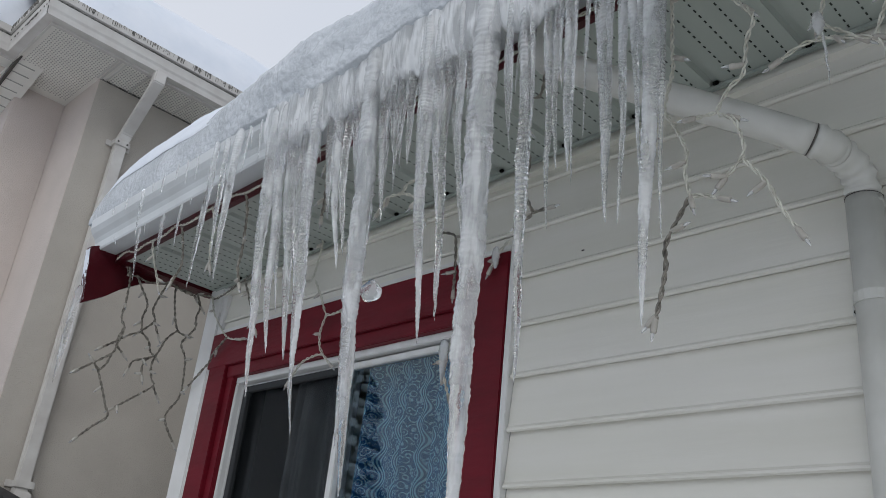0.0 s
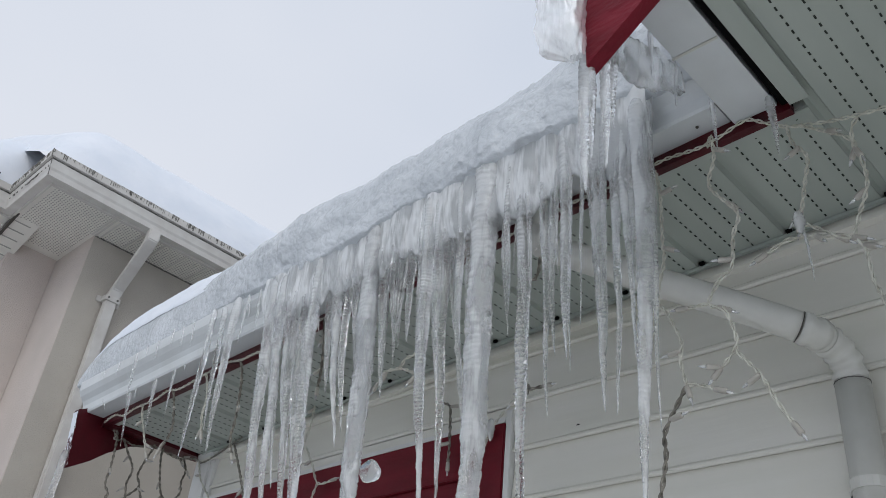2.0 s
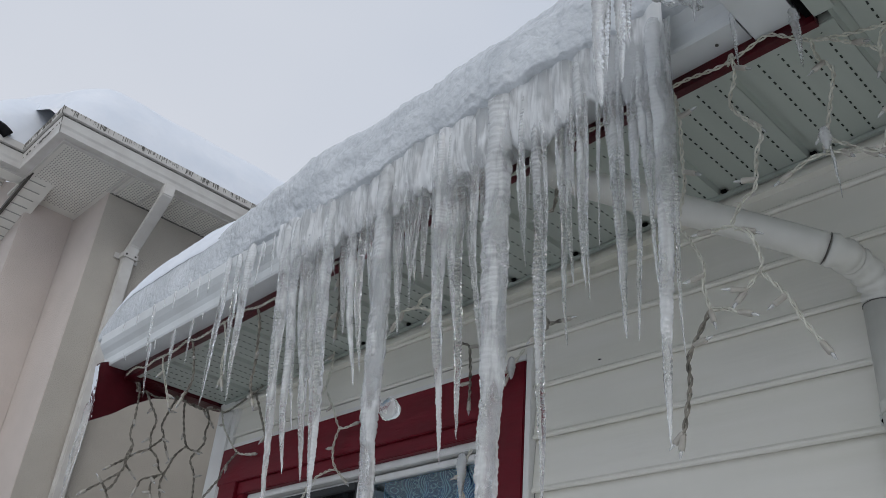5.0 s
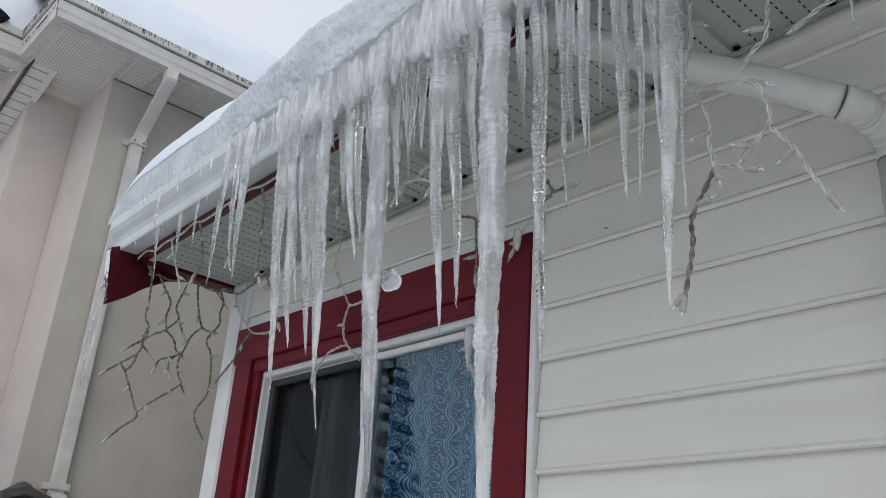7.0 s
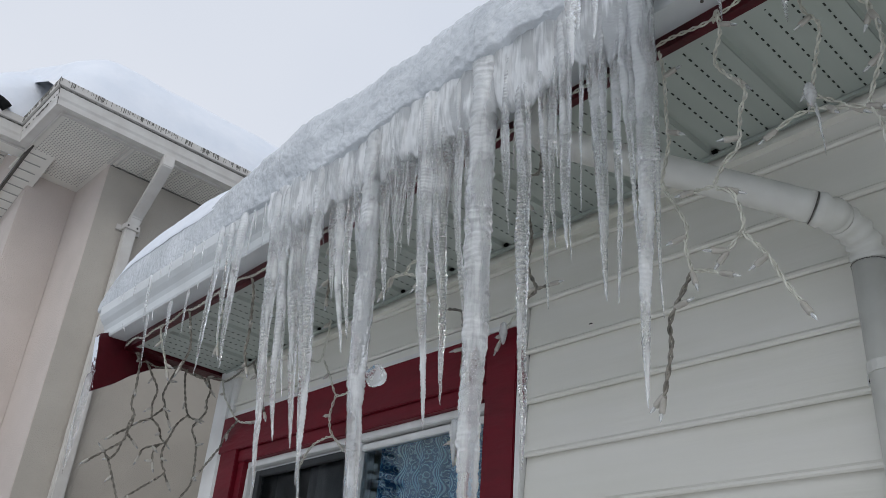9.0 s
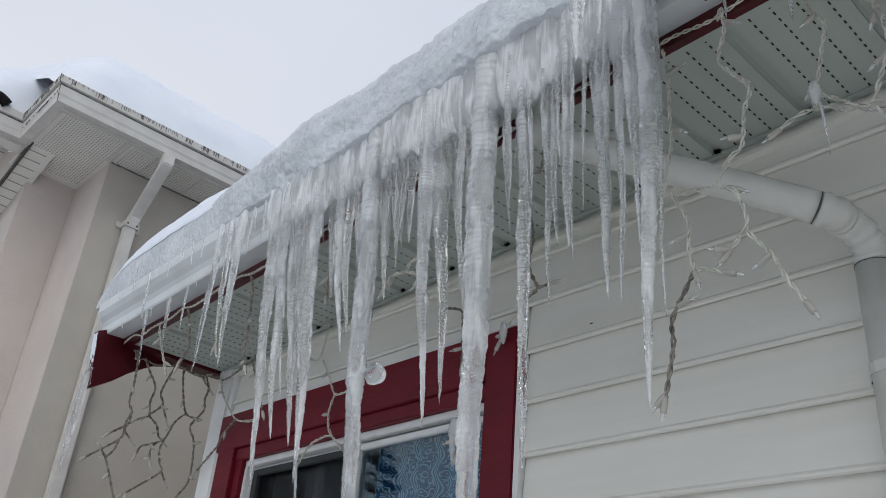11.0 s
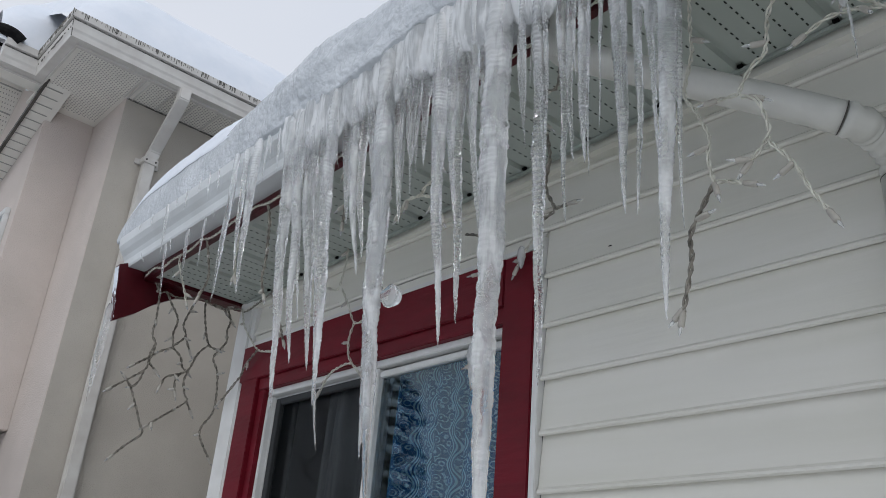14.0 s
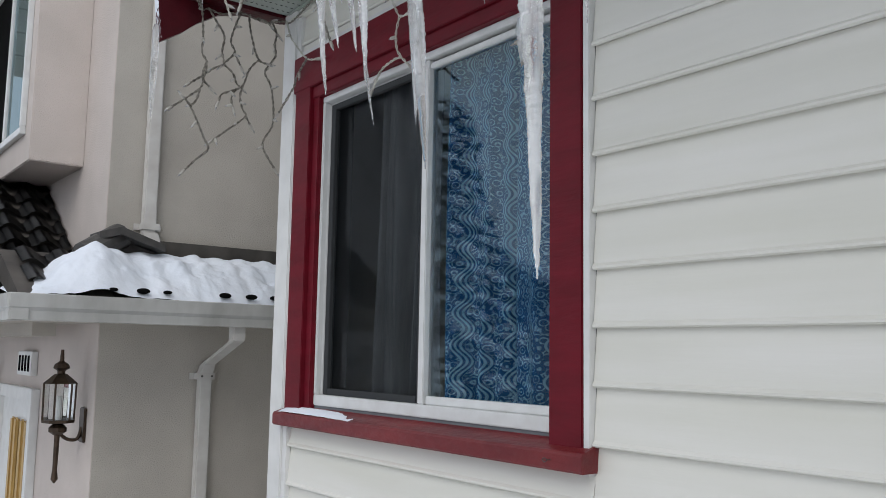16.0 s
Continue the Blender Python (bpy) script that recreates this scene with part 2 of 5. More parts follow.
# ---- mesh helpers ----
def thing(name, label="", category="", group="", kind="", at=(0, 0, 0)):
    ob = new(name)
    ob.location = at
    ob.empty_display_size = 0.05
    return tagged(ob, label, category, group, kind)


def mesh_of(name, bm, mat, smooth=False):
    bmesh.ops.recalc_face_normals(bm, faces=bm.faces)
    me = bpy.data.meshes.new(name)
    bm.to_mesh(me)
    bm.free()
    me.materials.append(mat)
    if smooth:
        for p in me.polygons:
            p.use_smooth = True
    return me


def solid(name, bm, mat, label="", category="", group="", kind="", smooth=False):
    return tagged(new(name, mesh_of(name, bm, mat, smooth)), label, category, group, kind)


def part(name, bm, mat, parent, label="", smooth=False):
    ob = new(name, mesh_of(name, bm, mat, smooth))
    ob.parent = parent
    up = parent
    off = Vector((0, 0, 0))
    while up is not None:
        off += up.location
        up = up.parent
    ob.location = -off
    return tagged(ob, label)


def box(bm, x0, x1, y0, y1, z0, z1):
    v = [bm.verts.new((x, y, z)) for x in (x0, x1) for y in (y0, y1) for z in (z0, z1)]
    for f in ((0, 1, 3, 2), (4, 6, 7, 5), (0, 4, 5, 1), (2, 3, 7, 6), (0, 2, 6, 4), (1, 5, 7, 3)):
        bm.faces.new([v[i] for i in f])
    return bm


def boxed(x0, x1, y0, y1, z0, z1, bevel=0.0):
    bm = box(bmesh.new(), x0, x1, y0, y1, z0, z1)
    if bevel:
        bmesh.ops.bevel(bm, geom=bm.edges[:], offset=bevel, segments=2, affect="EDGES")
    return bm


def eave_z(y):
    """Height of the soffit's underside along the house; the eave falls a little to its far end."""
    return 2.985 - 0.033 * y


def prism(bm, prof, axis, a, b, drop=None):
    """A closed profile swept straight along an axis; for y the profile is (x, z), for x (y, z). drop: added height along the way."""
    drop = drop or (lambda s: 0.0)
    rings = []
    for s in (a, b):
        if axis == "y":
            rings.append([bm.verts.new((p, s, q + drop(s))) for p, q in prof])
        elif axis == "x":
            rings.append([bm.verts.new((s, p, q + drop(s))) for p, q in prof])
        else:
            rings.append([bm.verts.new((p, q, s)) for p, q in prof])
    k = len(prof)
    for i in range(k):
        bm.faces.new((rings[0][i], rings[0][(i + 1) % k], rings[1][(i + 1) % k], rings[1][i]))
    bm.faces.new(rings[0])
    bm.faces.new(rings[1][::-1])
    return bm


def tube(bm, pts, radii, seg=8, cap=True):
    pts = [Vector(p) for p in pts]
    if not hasattr(radii, "__len__"):
        radii = [radii] * len(pts)
    rings, side = [], None
    for i, p in enumerate(pts):
        t = (pts[min(i + 1, len(pts) - 1)] - pts[max(i - 1, 0)]).normalized()
        if side is None:
            side = t.orthogonal().normalized()
        side = (side - t * side.dot(t)).normalized()
        up = t.cross(side)
        rings.append([bm.verts.new(p + radii[i] * (math.cos(2 * math.pi * k / seg) * side + math.sin(2 * math.pi * k / seg) * up)) for k in range(seg)])
    for r0, r1 in zip(rings, rings[1:]):
        for k in range(seg):
            bm.faces.new((r0[k], r0[(k + 1) % seg], r1[(k + 1) % seg], r1[k]))
    if cap:
        bm.faces.new(rings[0][::-1])
        bm.faces.new(rings[-1])
    return bm


def smooth_path(pts, step=0.012):
    """Points along a rounded line through pts."""
    pts = [Vector(p) for p in pts]
    out = []
    for i in range(len(pts) - 1):
        p0, p1, p2, p3 = pts[max(i - 1, 0)], pts[i], pts[i + 1], pts[min(i + 2, len(pts) - 1)]
        n = max(2, int((p2 - p1).length / step))
        for k in range(n):
            t = k / n
            out.append(0.5 * ((2 * p1) + (p2 - p0) * t + (2 * p0 - 5 * p1 + 4 * p2 - p3) * t * t + (3 * p1 - p0 - 3 * p2 + p3) * t ** 3))
    return out + [pts[-1]]


def grid_sheet(bm, fn, nu, nv, close=False):
    vs = [[bm.verts.new(fn(i / nu, j / nv)) for j in range(nv + 1)] for i in range(nu + 1)]
    for i in range(nu):
        for j in range(nv):
            bm.faces.new((vs[i][j], vs[i + 1][j], vs[i + 1][j + 1], vs[i][j + 1]))
    return bm


def sheet(x, y0, y1, z0, z1):
    """A glass pane, upright in a wall along y."""
    bm = bmesh.new()
    bm.faces.new([bm.verts.new((x, y, z)) for y, z in ((y0, z0), (y0, z1), (y1, z1), (y1, z0))])
    return bm

# ---- the ground: one snow-covered sheet, lower beside the next house ----
def ground_at(u, v):
    x, y = -60 + 120 * u, -60 + 120 * v
    fall = min(1.0, max(0.0, (y - 1.6) / 1.2))
    return (x, y, -0.85 * fall + 0.05 * noise.noise((x * 0.4, y * 0.4, 0)))


solid("ground", grid_sheet(bmesh.new(), ground_at, 150, 150), GROUND, "snow-covered ground between two houses", "ground", kind="structure", smooth=True)

# ---- the near house: walls ----
COURSE, L0 = 0.1524, 2.6
wall = thing("wall_front", "house wall clad in wide cream siding", "wall", kind="structure")
bm = bmesh.new()
box(bm, 0.012, 0.15, -5.0, 0.15, -0.2, 3.3)
box(bm, 0.012, 0.15, 1.49, 1.77, -0.2, 3.3)
box(bm, 0.012, 0.15, 0.15, 1.49, -0.2, 1.27)
box(bm, 0.012, 0.15, 0.15, 1.49, 2.49, 3.3)
part("wall_core", bm, INSIDE, wall)


def plank(y0, y1, z0, z1):
    """One siding board with a rolled lower lip that stands out over the board below."""
    full = min(z1, z0 + COURSE)
    prof = [(0.011, z0 + 0.005), (-0.006, z0 + 0.005), (-0.013, z0), (-0.0185, z0 + 0.004), (-0.0185, z0 + 0.010), (-0.012, z0 + 0.018), (0.0005, full + 0.004), (0.011, full + 0.004)]
    return prism(bmesh.new(), prof, "y", y0, y1)


for k in range(-2, 20):
    z0 = L0 - COURSE * k
    if z0 < -0.2:
        break
    top = min(z0 + COURSE, 3.03)
    if k < 0:
        part("siding_plank", plank(-2.6, 1.665, z0, top), SIDING, wall)
        part("siding_plank", plank(-5.0, -2.602, z0, top), SIDING, wall)
    elif k <= 10:
        part("siding_plank", plank(-2.6, -0.004, z0, top), SIDING, wall)
        part("siding_plank", plank(-5.0, -2.602, z0, top), SIDING, wall)
    if k == 10:
        part("siding_plank", plank(0.0, 1.665, z0, 1.158), SIDING, wall)
    if k > 10:
        part("siding_plank", plank(-1.9, 1.665, z0, top), SIDING, wall)
        part("siding_plank", plank(-5.0, -1.902, z0, top), SIDING, wall)
part("siding_plank", boxed(-0.008, 0.011, 0.0, 1.66, 2.712, 2.7522), SIDING, wall)
for y, z in ((-0.236, 2.635),):
    part("nail_hole", tube(bmesh.new(), [(-0.006, y, z), (-0.0085, y, z - 0.001)], 0.0085, 10), DARK, wall, "small dark hole in the siding")
bm = bmesh.new()
prism(bm, [(-0.005, -0.048), (-0.034, -0.048), (-0.034, -0.036), (-0.014, -0.03), (-0.014, 0.0), (-0.005, 0.0)], "y", -5.0, 1.76, eave_z)
part("frieze_trim", bm, SIDING, wall)
bm = bmesh.new()
prism(bm, [(-0.022, -0.002), (-0.034, -0.002), (-0.034, -0.012), (-0.022, -0.012)], "y", -5.0, 1.76, eave_z)
part("soffit_channel", bm, SOFFIT, wall)
for name, a in (("wall_north", (0.012, 6, 1.70, 1.79, -1, 3.3)), ("wall_south", (0.0, 6, -5.1, -5.0, -0.2, 3.3)), ("wall_east", (6, 6.1, -5.1, 1.79, -0.5, 3.3))):
    solid(name, boxed(*a), SIDING, "plain cream house wall", "wall", kind="structure")
bm = bmesh.new()
box(bm, 0.15, 3.2, -0.8, 2.0 - 0.35, 0.4, 0.5)
solid("floor", bm, INSIDE, "dim floor of the room inside", "floor", kind="structure")
bm = bmesh.new()
box(bm, 0.15, 3.2, -0.8, 1.65, 2.9, 2.95)
solid("ceiling", bm, INSIDE, "dim ceiling of the room inside", "ceiling", kind="structure")
solid("wall_room_back", boxed(3.2, 3.3, -0.8, 1.65, 0.4, 2.95), INSIDE, "dim back wall of the room", "wall", kind="structure")
solid("wall_room_side", boxed(0.15, 3.3, -0.9, -0.8, 0.4, 2.95), INSIDE, "dim side wall of the room", "wall", kind="structure")
post = thing("corner_trim", "white metal corner trim at the end of the siding", "trim", kind="structure")
part("corner_post", boxed(-0.03, 0.02, 1.69, 1.80, -0.3, 2.925, 0.004), TRIM_WHITE, post)
part("corner_flange", boxed(-0.022, 0.0, 1.655, 1.692, -0.3, 2.925, 0.003), TRIM_WHITE, post)

# ---- the window ----
win = thing("window_1", "white sliding window in a dark red painted wooden surround", "window", kind="structure")
part("side_casing", boxed(-0.03, 0.012, 0.022, 0.145, 1.20, 2.695, 0.003), RED, win, "dark red painted casing board")
part("side_casing", boxed(-0.03, 0.012, 1.545, 1.672, 1.22, 2.56, 0.003), RED, win, "dark red painted casing board")
part("jamb_lining", boxed(-0.012, 0.03, 1.497, 1.545, 1.22, 2.53, 0.003), RED, win)
part("head_casing", boxed(-0.032, 0.012, 0.145, 1.69, 2.545, 2.697, 0.003), RED, win, "dark red painted head board")
part("head_casing", boxed(-0.018, 0.03, 0.145, 1.545, 2.495, 2.545, 0.003), RED, win)
sill = part("sill", prism(bmesh.new(), [(-0.062, 1.163), (-0.066, 1.170), (-0.066, 1.206), (-0.06, 1.214), (0.03, 1.245), (0.03, 1.163)], "y", -0.010, 1.70), SILL_RED, win, "worn red sill with chipped edge")
part("screw_eye", tube(bmesh.new(), smooth_path([(-0.066, 0.10, 1.190), (-0.078, 0.10, 1.190), (-0.082, 0.107, 1.195), (-0.082, 0.114, 1.190), (-0.082, 0.107, 1.184), (-0.079, 0.10, 1.189)], 0.004), 0.0015, 6), FELT, sill)
part("j_channel", boxed(-0.026, 0.002, -0.002, 0.021, 1.155, 2.735, 0.002), TRIM_WHITE, win, "white metal channel beside the casing")
part("j_channel", boxed(-0.026, 0.002, 0.021, 1.66, 2.698, 2.716, 0.002), TRIM_WHITE, win)
F0, F1, FZ0, FZ1 = 0.146, 1.497, 1.262, 2.495
for n_, a in (("bottom_rail", (0.005, 0.07, F0, F1, FZ0 - 0.012, FZ0 + 0.03)), ("top_rail", (0.005, 0.07, F0, F1, FZ1 - 0.024, FZ1)), ("top_track", (0.03, 0.07, F0, F1, FZ1 - 0.036, FZ1 - 0.029)), ("stile", (0.005, 0.07, F1 - 0.017, F1, FZ0 + 0.03, FZ1 - 0.024)), ("side_track", (0.022, 0.07, F1 - 0.030, F1 - 0.023, FZ0 + 0.03, FZ1 - 0.036)), ("stile", (0.005, 0.07, F0, F0 + 0.03, FZ0 + 0.03, FZ1 - 0.035))):
    ob = part(n_, boxed(*a, 0.003), VINYL, win)
part("meeting_stile", boxed(0.014, 0.05, 0.781, 0.813, FZ0 + 0.03, FZ1 - 0.024, 0.003), VINYL, win, "white meeting stile between the panes")
part("sash_rail", boxed(0.02, 0.05, 0.18, 0.775, FZ0 + 0.03, FZ0 + 0.058, 0.003), VINYL, win)
part("sash_rail", boxed(0.02, 0.05, 0.176, 0.781, FZ1 - 0.056, FZ1 - 0.036, 0.003), VINYL, win)
for n_, a in (("screen_frame", (0.03, 0.05, 0.82, 0.842, FZ0 + 0.03, FZ1 - 0.035)), ("screen_frame", (0.03, 0.05, 1.435, 1.467, FZ0 + 0.03, FZ1 - 0.035)), ("screen_frame", (0.03, 0.05, 0.842, 1.435, FZ0 + 0.03, FZ0 + 0.055)), ("screen_frame", (0.03, 0.05, 0.842, 1.435, FZ1 - 0.06, FZ1 - 0.035))):
    part(n_, boxed(*a, 0.002), SCREEN, win, "dark screen frame")
g = part("pane", sheet(0.036, 0.176, 0.78, FZ0 + 0.05, FZ1 - 0.05), GLASS_DOUBLE, win, "clear reflecting window pane")
g.visible_shadow = False
g = part("pane", sheet(0.06, 0.82, 1.467, FZ0 + 0.03, FZ1 - 0.035), GLASS, win, "dim pane behind a fly screen")
g.visible_shadow = False


part("insect_screen", sheet(0.045, 0.842, 1.435, FZ0 + 0.055, FZ1 - 0.06), INSECT_SCREEN, win, "dark insect screen")


def curtain_mesh(y0, y1, x, folds, deep, z0=1.1, z1=2.6):
    bm = bmesh.new()
    def at(u, v):
        s = folds * 2 * math.pi * u
        d = deep * (math.sin(s) + 0.45 * math.sin(2.3 * s + 1.2)) * (0.6 + 0.5 * (1 - v))
        return (x + d, y0 + (y1 - y0) * u + 0.02 * math.sin(s * 0.5 + 3 * v), z0 + (z1 - z0) * v)
    grid_sheet(bm, at, 140, 12)
    bmesh.ops.solidify(bm, geom=bm.faces[:], thickness=0.002)
    return bm


solid("curtain", curtain_mesh(0.05, 0.84, 0.135, 4.3, 0.046), PAISLEY, "blue curtain with white paisley pattern behind the glass", "curtain", smooth=True)
solid("curtain", curtain_mesh(0.84, 1.24, 0.125, 2.6, 0.03), SHEER, "grey sheer curtain in the dark half of the window", "curtain", smooth=True)
bm = bmesh.new()
def sill_snow(u, v):
    y = 1.12 + 0.56 * u
    w = math.sin(math.pi * min(1, max(0, u))) ** 0.4
    v *= min(1.0, 0.25 + 1.6 * u + 0.5 * noise.noise((y * 22, 3, 0))) if u < 0.6 else 1.0
    x = -0.058 + 0.07 * v + 0.004 * noise.noise((y * 40, v * 3, 6))
    return (x, y, 1.2145 + 0.31 * (x + 0.06) + 0.016 * w * math.sin(math.pi * min(1.0, v * 0.9 + 0.12)) * (0.4 + 0.8 * u) + 0.002 * noise.noise((x * 90, y * 90, 0)) - 0.0015)
grid_sheet(bm, sill_snow, 50, 10)
solid("snow_on_sill", bm, SNOW, "thin strip of snow lying on the red sill", "snow", smooth=True)

# ---- the eave: soffit, fascia, gutter ----
soffit = thing("soffit", "pale grey perforated metal soffit under the eave", "soffit", kind="structure")
PITCH = 0.2475
FRONT = -0.443


def soffit_panel(x0, x1, y0):
    """One panel with a deep rounded groove along its side."""
    y1 = y0 + PITCH - 0.0015
    prof = [(y0, 0.012), (y0, 0.0), (y1 - 0.030, 0.0), (y1 - 0.025, 0.012), (y1 - 0.006, 0.012), (y1, 0.0), (y1, 0.018), (y0, 0.018)]
    bm = bmesh.new()
    prism(bm, [(p, q + eave_z(p)) for p, q in prof], "x", x0, x1)
    return bm


slots = bmesh.new()
edges = [-0.651 - PITCH * 2 + PITCH * i for i in range(-7, 14)]
for y0 in edges:
    if y0 > 1.78:
        continue
    x0 = FRONT if y0 > -1.2 else -0.955
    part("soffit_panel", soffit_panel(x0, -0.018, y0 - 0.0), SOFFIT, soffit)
    for row in range(4):
        y = y0 + 0.035 + row * 0.048
        n = int((-0.03 - x0) / 0.0245)
        for i in range(n):
            x = x0 + 0.022 + i * 0.0245 + (row % 2) * 0.008
            z = eave_z(y)
            box(slots, x, x + 0.0105, y - 0.0019, y + 0.0019, z - 0.0012, z + 0.001)
ob = part("slot_rows", slots, SLOT, soffit, "rows of small dark vent slots")
ob["kind"] = "stuff"
notch = bmesh.new()
for y0 in edges:
    if -2.6 < y0 < 1.7:
        y = y0 + PITCH - 0.016
        box(notch, -0.043, -0.0345, y - 0.008, y + 0.006, eave_z(y) - 0.004, eave_z(y) + 0.004)
part("groove_ends", notch, DARK, soffit)["kind"] = "stuff"
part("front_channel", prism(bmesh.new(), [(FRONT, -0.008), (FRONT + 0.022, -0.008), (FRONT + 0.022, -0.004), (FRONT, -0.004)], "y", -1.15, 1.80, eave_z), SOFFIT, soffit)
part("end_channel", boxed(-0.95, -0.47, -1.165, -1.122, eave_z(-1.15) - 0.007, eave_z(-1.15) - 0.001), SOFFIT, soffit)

fascia = thing("fascia", "dark red painted fascia boards under the gutter", "fascia", kind="structure")
# these three boards carry the eave's shade in their darker red
part("eave_board", prism(bmesh.new(), [(-0.466, -0.012), (-0.444, -0.012), (-0.444, 0.2), (-0.466, 0.2)], "y", -1.12, 1.86, eave_z), RED_SHADED, fascia)
part("end_board", prism(bmesh.new(), [(-0.552, 2.707), (-0.575, 2.95), (-0.41, 3.03), (0.0, 3.03), (0.0, 2.925), (-0.197, 2.918), (-0.299, 2.888), (-0.40, 2.822), (-0.462, 2.767)], "y", 1.868, 1.905), RED_SHADED, fascia, "dark red board end below the gutter, shade in its colour")
part("end_return", boxed(-0.444, 0.0, 1.80, 1.868, eave_z(1.83) - 0.012, eave_z(1.83) + 0.02), RED_SHADED, fascia, "dark board at the soffit's end, darkened for shade")


def gutter_profile(b=-0.466, w=0.072, h=0.132, t=0.0035):
    """K-shaped gutter: outer line up the front to a rolled lip, and back down inside."""
    out = [(b, 0.16), (b, 0.028), (b - w, 0.026), (b - w - 0.004, 0.034), (b - w - 0.006, 0.062), (b - w - 0.014, 0.080), (b - w - 0.030, 0.098), (b - w - 0.042, 0.118), (b - w - 0.044, 0.026 + h), (b - w - 0.036, 0.029 + h)]
    inn = [(b - w - 0.036, 0.022 + h), (b - w - 0.040, 0.118), (b - w - 0.026, 0.101), (b - w - 0.010, 0.082), (b - w - 0.002, 0.063), (b - w + 0.002, 0.030), (b - t, 0.032), (b - t, 0.16)]
    return out + inn


gut = thing("gutter", "white metal eaves gutter packed with ice and snow", "gutter", kind="structure")
part("trough", prism(bmesh.new(), gutter_profile(), "y", -0.985, 1.915, eave_z), GUTTER, gut)
bm = bmesh.new()
prism(bm, gutter_profile()[:10], "y", 1.915, 1.919, eave_z)
part("end_cap", bm, GUTTER, gut)
zr = 3.03
prof = [(-1.095, zr + 0.15), (-1.095, zr), (-0.995, zr), (-0.985, zr + 0.03), (-0.955, zr + 0.09), (-0.925, zr + 0.16), (-0.935, zr + 0.16), (-0.992, zr + 0.03), (-1.0, zr + 0.004), (-1.09, zr + 0.004), (-1.09, zr + 0.15)]
part("return_trough", prism(bmesh.new(), prof, "x", -0.96, -0.47), GUTTER, gut, "short white gutter at the inner corner")
part("seam_strip", boxed(-0.728, -0.722, -1.093, -0.99, zr - 0.003, zr), PIPE, gut)
part("dark_gap", boxed(-0.95, -0.45, -1.122, -1.104, zr - 0.003, zr + 0.12), DARK, gut, "dark gap behind the short gutter")
for y in (-0.92, 0.1, 1.1):
    part("rivet", tube(bmesh.new(), [(-0.50, y, eave_z(y) + 0.026), (-0.50, y, eave_z(y) + 0.0235)], 0.004, 8), FELT, gut)

# the roof above and the front gable
roof = thing("roof", "snow-covered dark shingle roof over the eave", "roof", kind="structure")
part("main_slope", prism(bmesh.new(), [(-0.52, 3.16), (3.0, 5.62), (6.3, 3.3), (6.3, 3.25), (3.0, 5.55), (-0.50, 3.10)], "y", -5.1, 1.92), BLACK, roof)
SL = 0.78
def rake(y):
    return 3.145 + SL * (-0.925 - y)
bm = bmesh.new()
prism(bm, [(-0.960, 2.822), (-0.952, rake(-0.952) - 0.04), (-2.7, rake(-2.7) - 0.04), (-2.7, rake(-2.7) - 0.36), (-1.253, 3.035)], "x", -0.985, -0.955)
part("rake_board", bm, RED_WORN, roof, "weathered dark red rake board with cracked paint")
bm = bmesh.new()
prism(bm, [(-1.258, 3.035), (-2.7, rake(-2.7) - 0.365), (-2.7, 3.035)], "x", -0.980, -0.952)
part("gable_board", bm, RED_WORN, roof, "weathered dark red gable board")
bm = boxed(-1.0, -0.955, -2.7, -1.262, 2.992, 3.064, 0.003)
part("lower_board", bm, RED_WORN, roof, "dark red board along the porch soffit")
bm = bmesh.new()
prism(bm, [(-0.956, rake(-0.956) - 0.045), (-0.956, rake(-0.956) - 0.012), (-2.7, rake(-2.7) - 0.01), (-2.7, rake(-2.7) - 0.045)], "x", -1.005, -0.985)
part("rake_moulding", bm, RED, roof)
bm = bmesh.new()
prism(bm, [(-0.953, rake(-0.953) - 0.010), (-0.947, rake(-0.947) + 0.022), (-2.7, rake(-2.7) + 0.025), (-2.7, rake(-2.7) - 0.008)], "x", -1.035, -0.95)
prism(bm, [(-0.985, rake(-0.985) - 0.008), (-0.98, rake(-0.98) + 0.02), (-2.7, rake(-2.7) + 0.024), (-2.7, rake(-2.7) - 0.008)], "x", -0.95, 0.8)
part("gable_slope", bm, BLACK, roof, "black shingle edge of the porch roof")
bm = bmesh.new()
prism(bm, [(-0.96, rake(-0.96) - 0.02), (-2.7, rake(-2.7) - 0.02), (-2.7, 3.06), (-1.16, 3.06), (-1.15, 3.1)], "x", -0.95, 0.8)
part("porch_filling", bm, FELT, roof)
chips = bmesh.new()
rng = random.Random(8)
for i in range(22):
    y = rng.uniform(-1.9, -0.97)
    z = rake(y) - rng.uniform(0.05, 0.26)
    n = rng.uniform(0.003, 0.012)
    prism(chips, [(y, z), (y - n, z + n * SL), (y - n, z + n * SL + 0.0012), (y, z + 0.0009)], "x", -0.9862, -0.984)
part("paint_chips", chips, TRIM_WHITE, roof, "flecks of bare pale wood")["kind"] = "stuff"
porch_post = thing("porch_post", "white square porch post under the soffit", "post", kind="structure")
part("shaft", boxed(-0.93, -0.83, -1.70, -1.605, -0.1, 2.975, 0.006), TRIM_WHITE, porch_post)
part("cap", boxed(-0.945, -0.815, -1.715, -1.59, 2.975, 3.022, 0.004), TRIM_WHITE, porch_post)

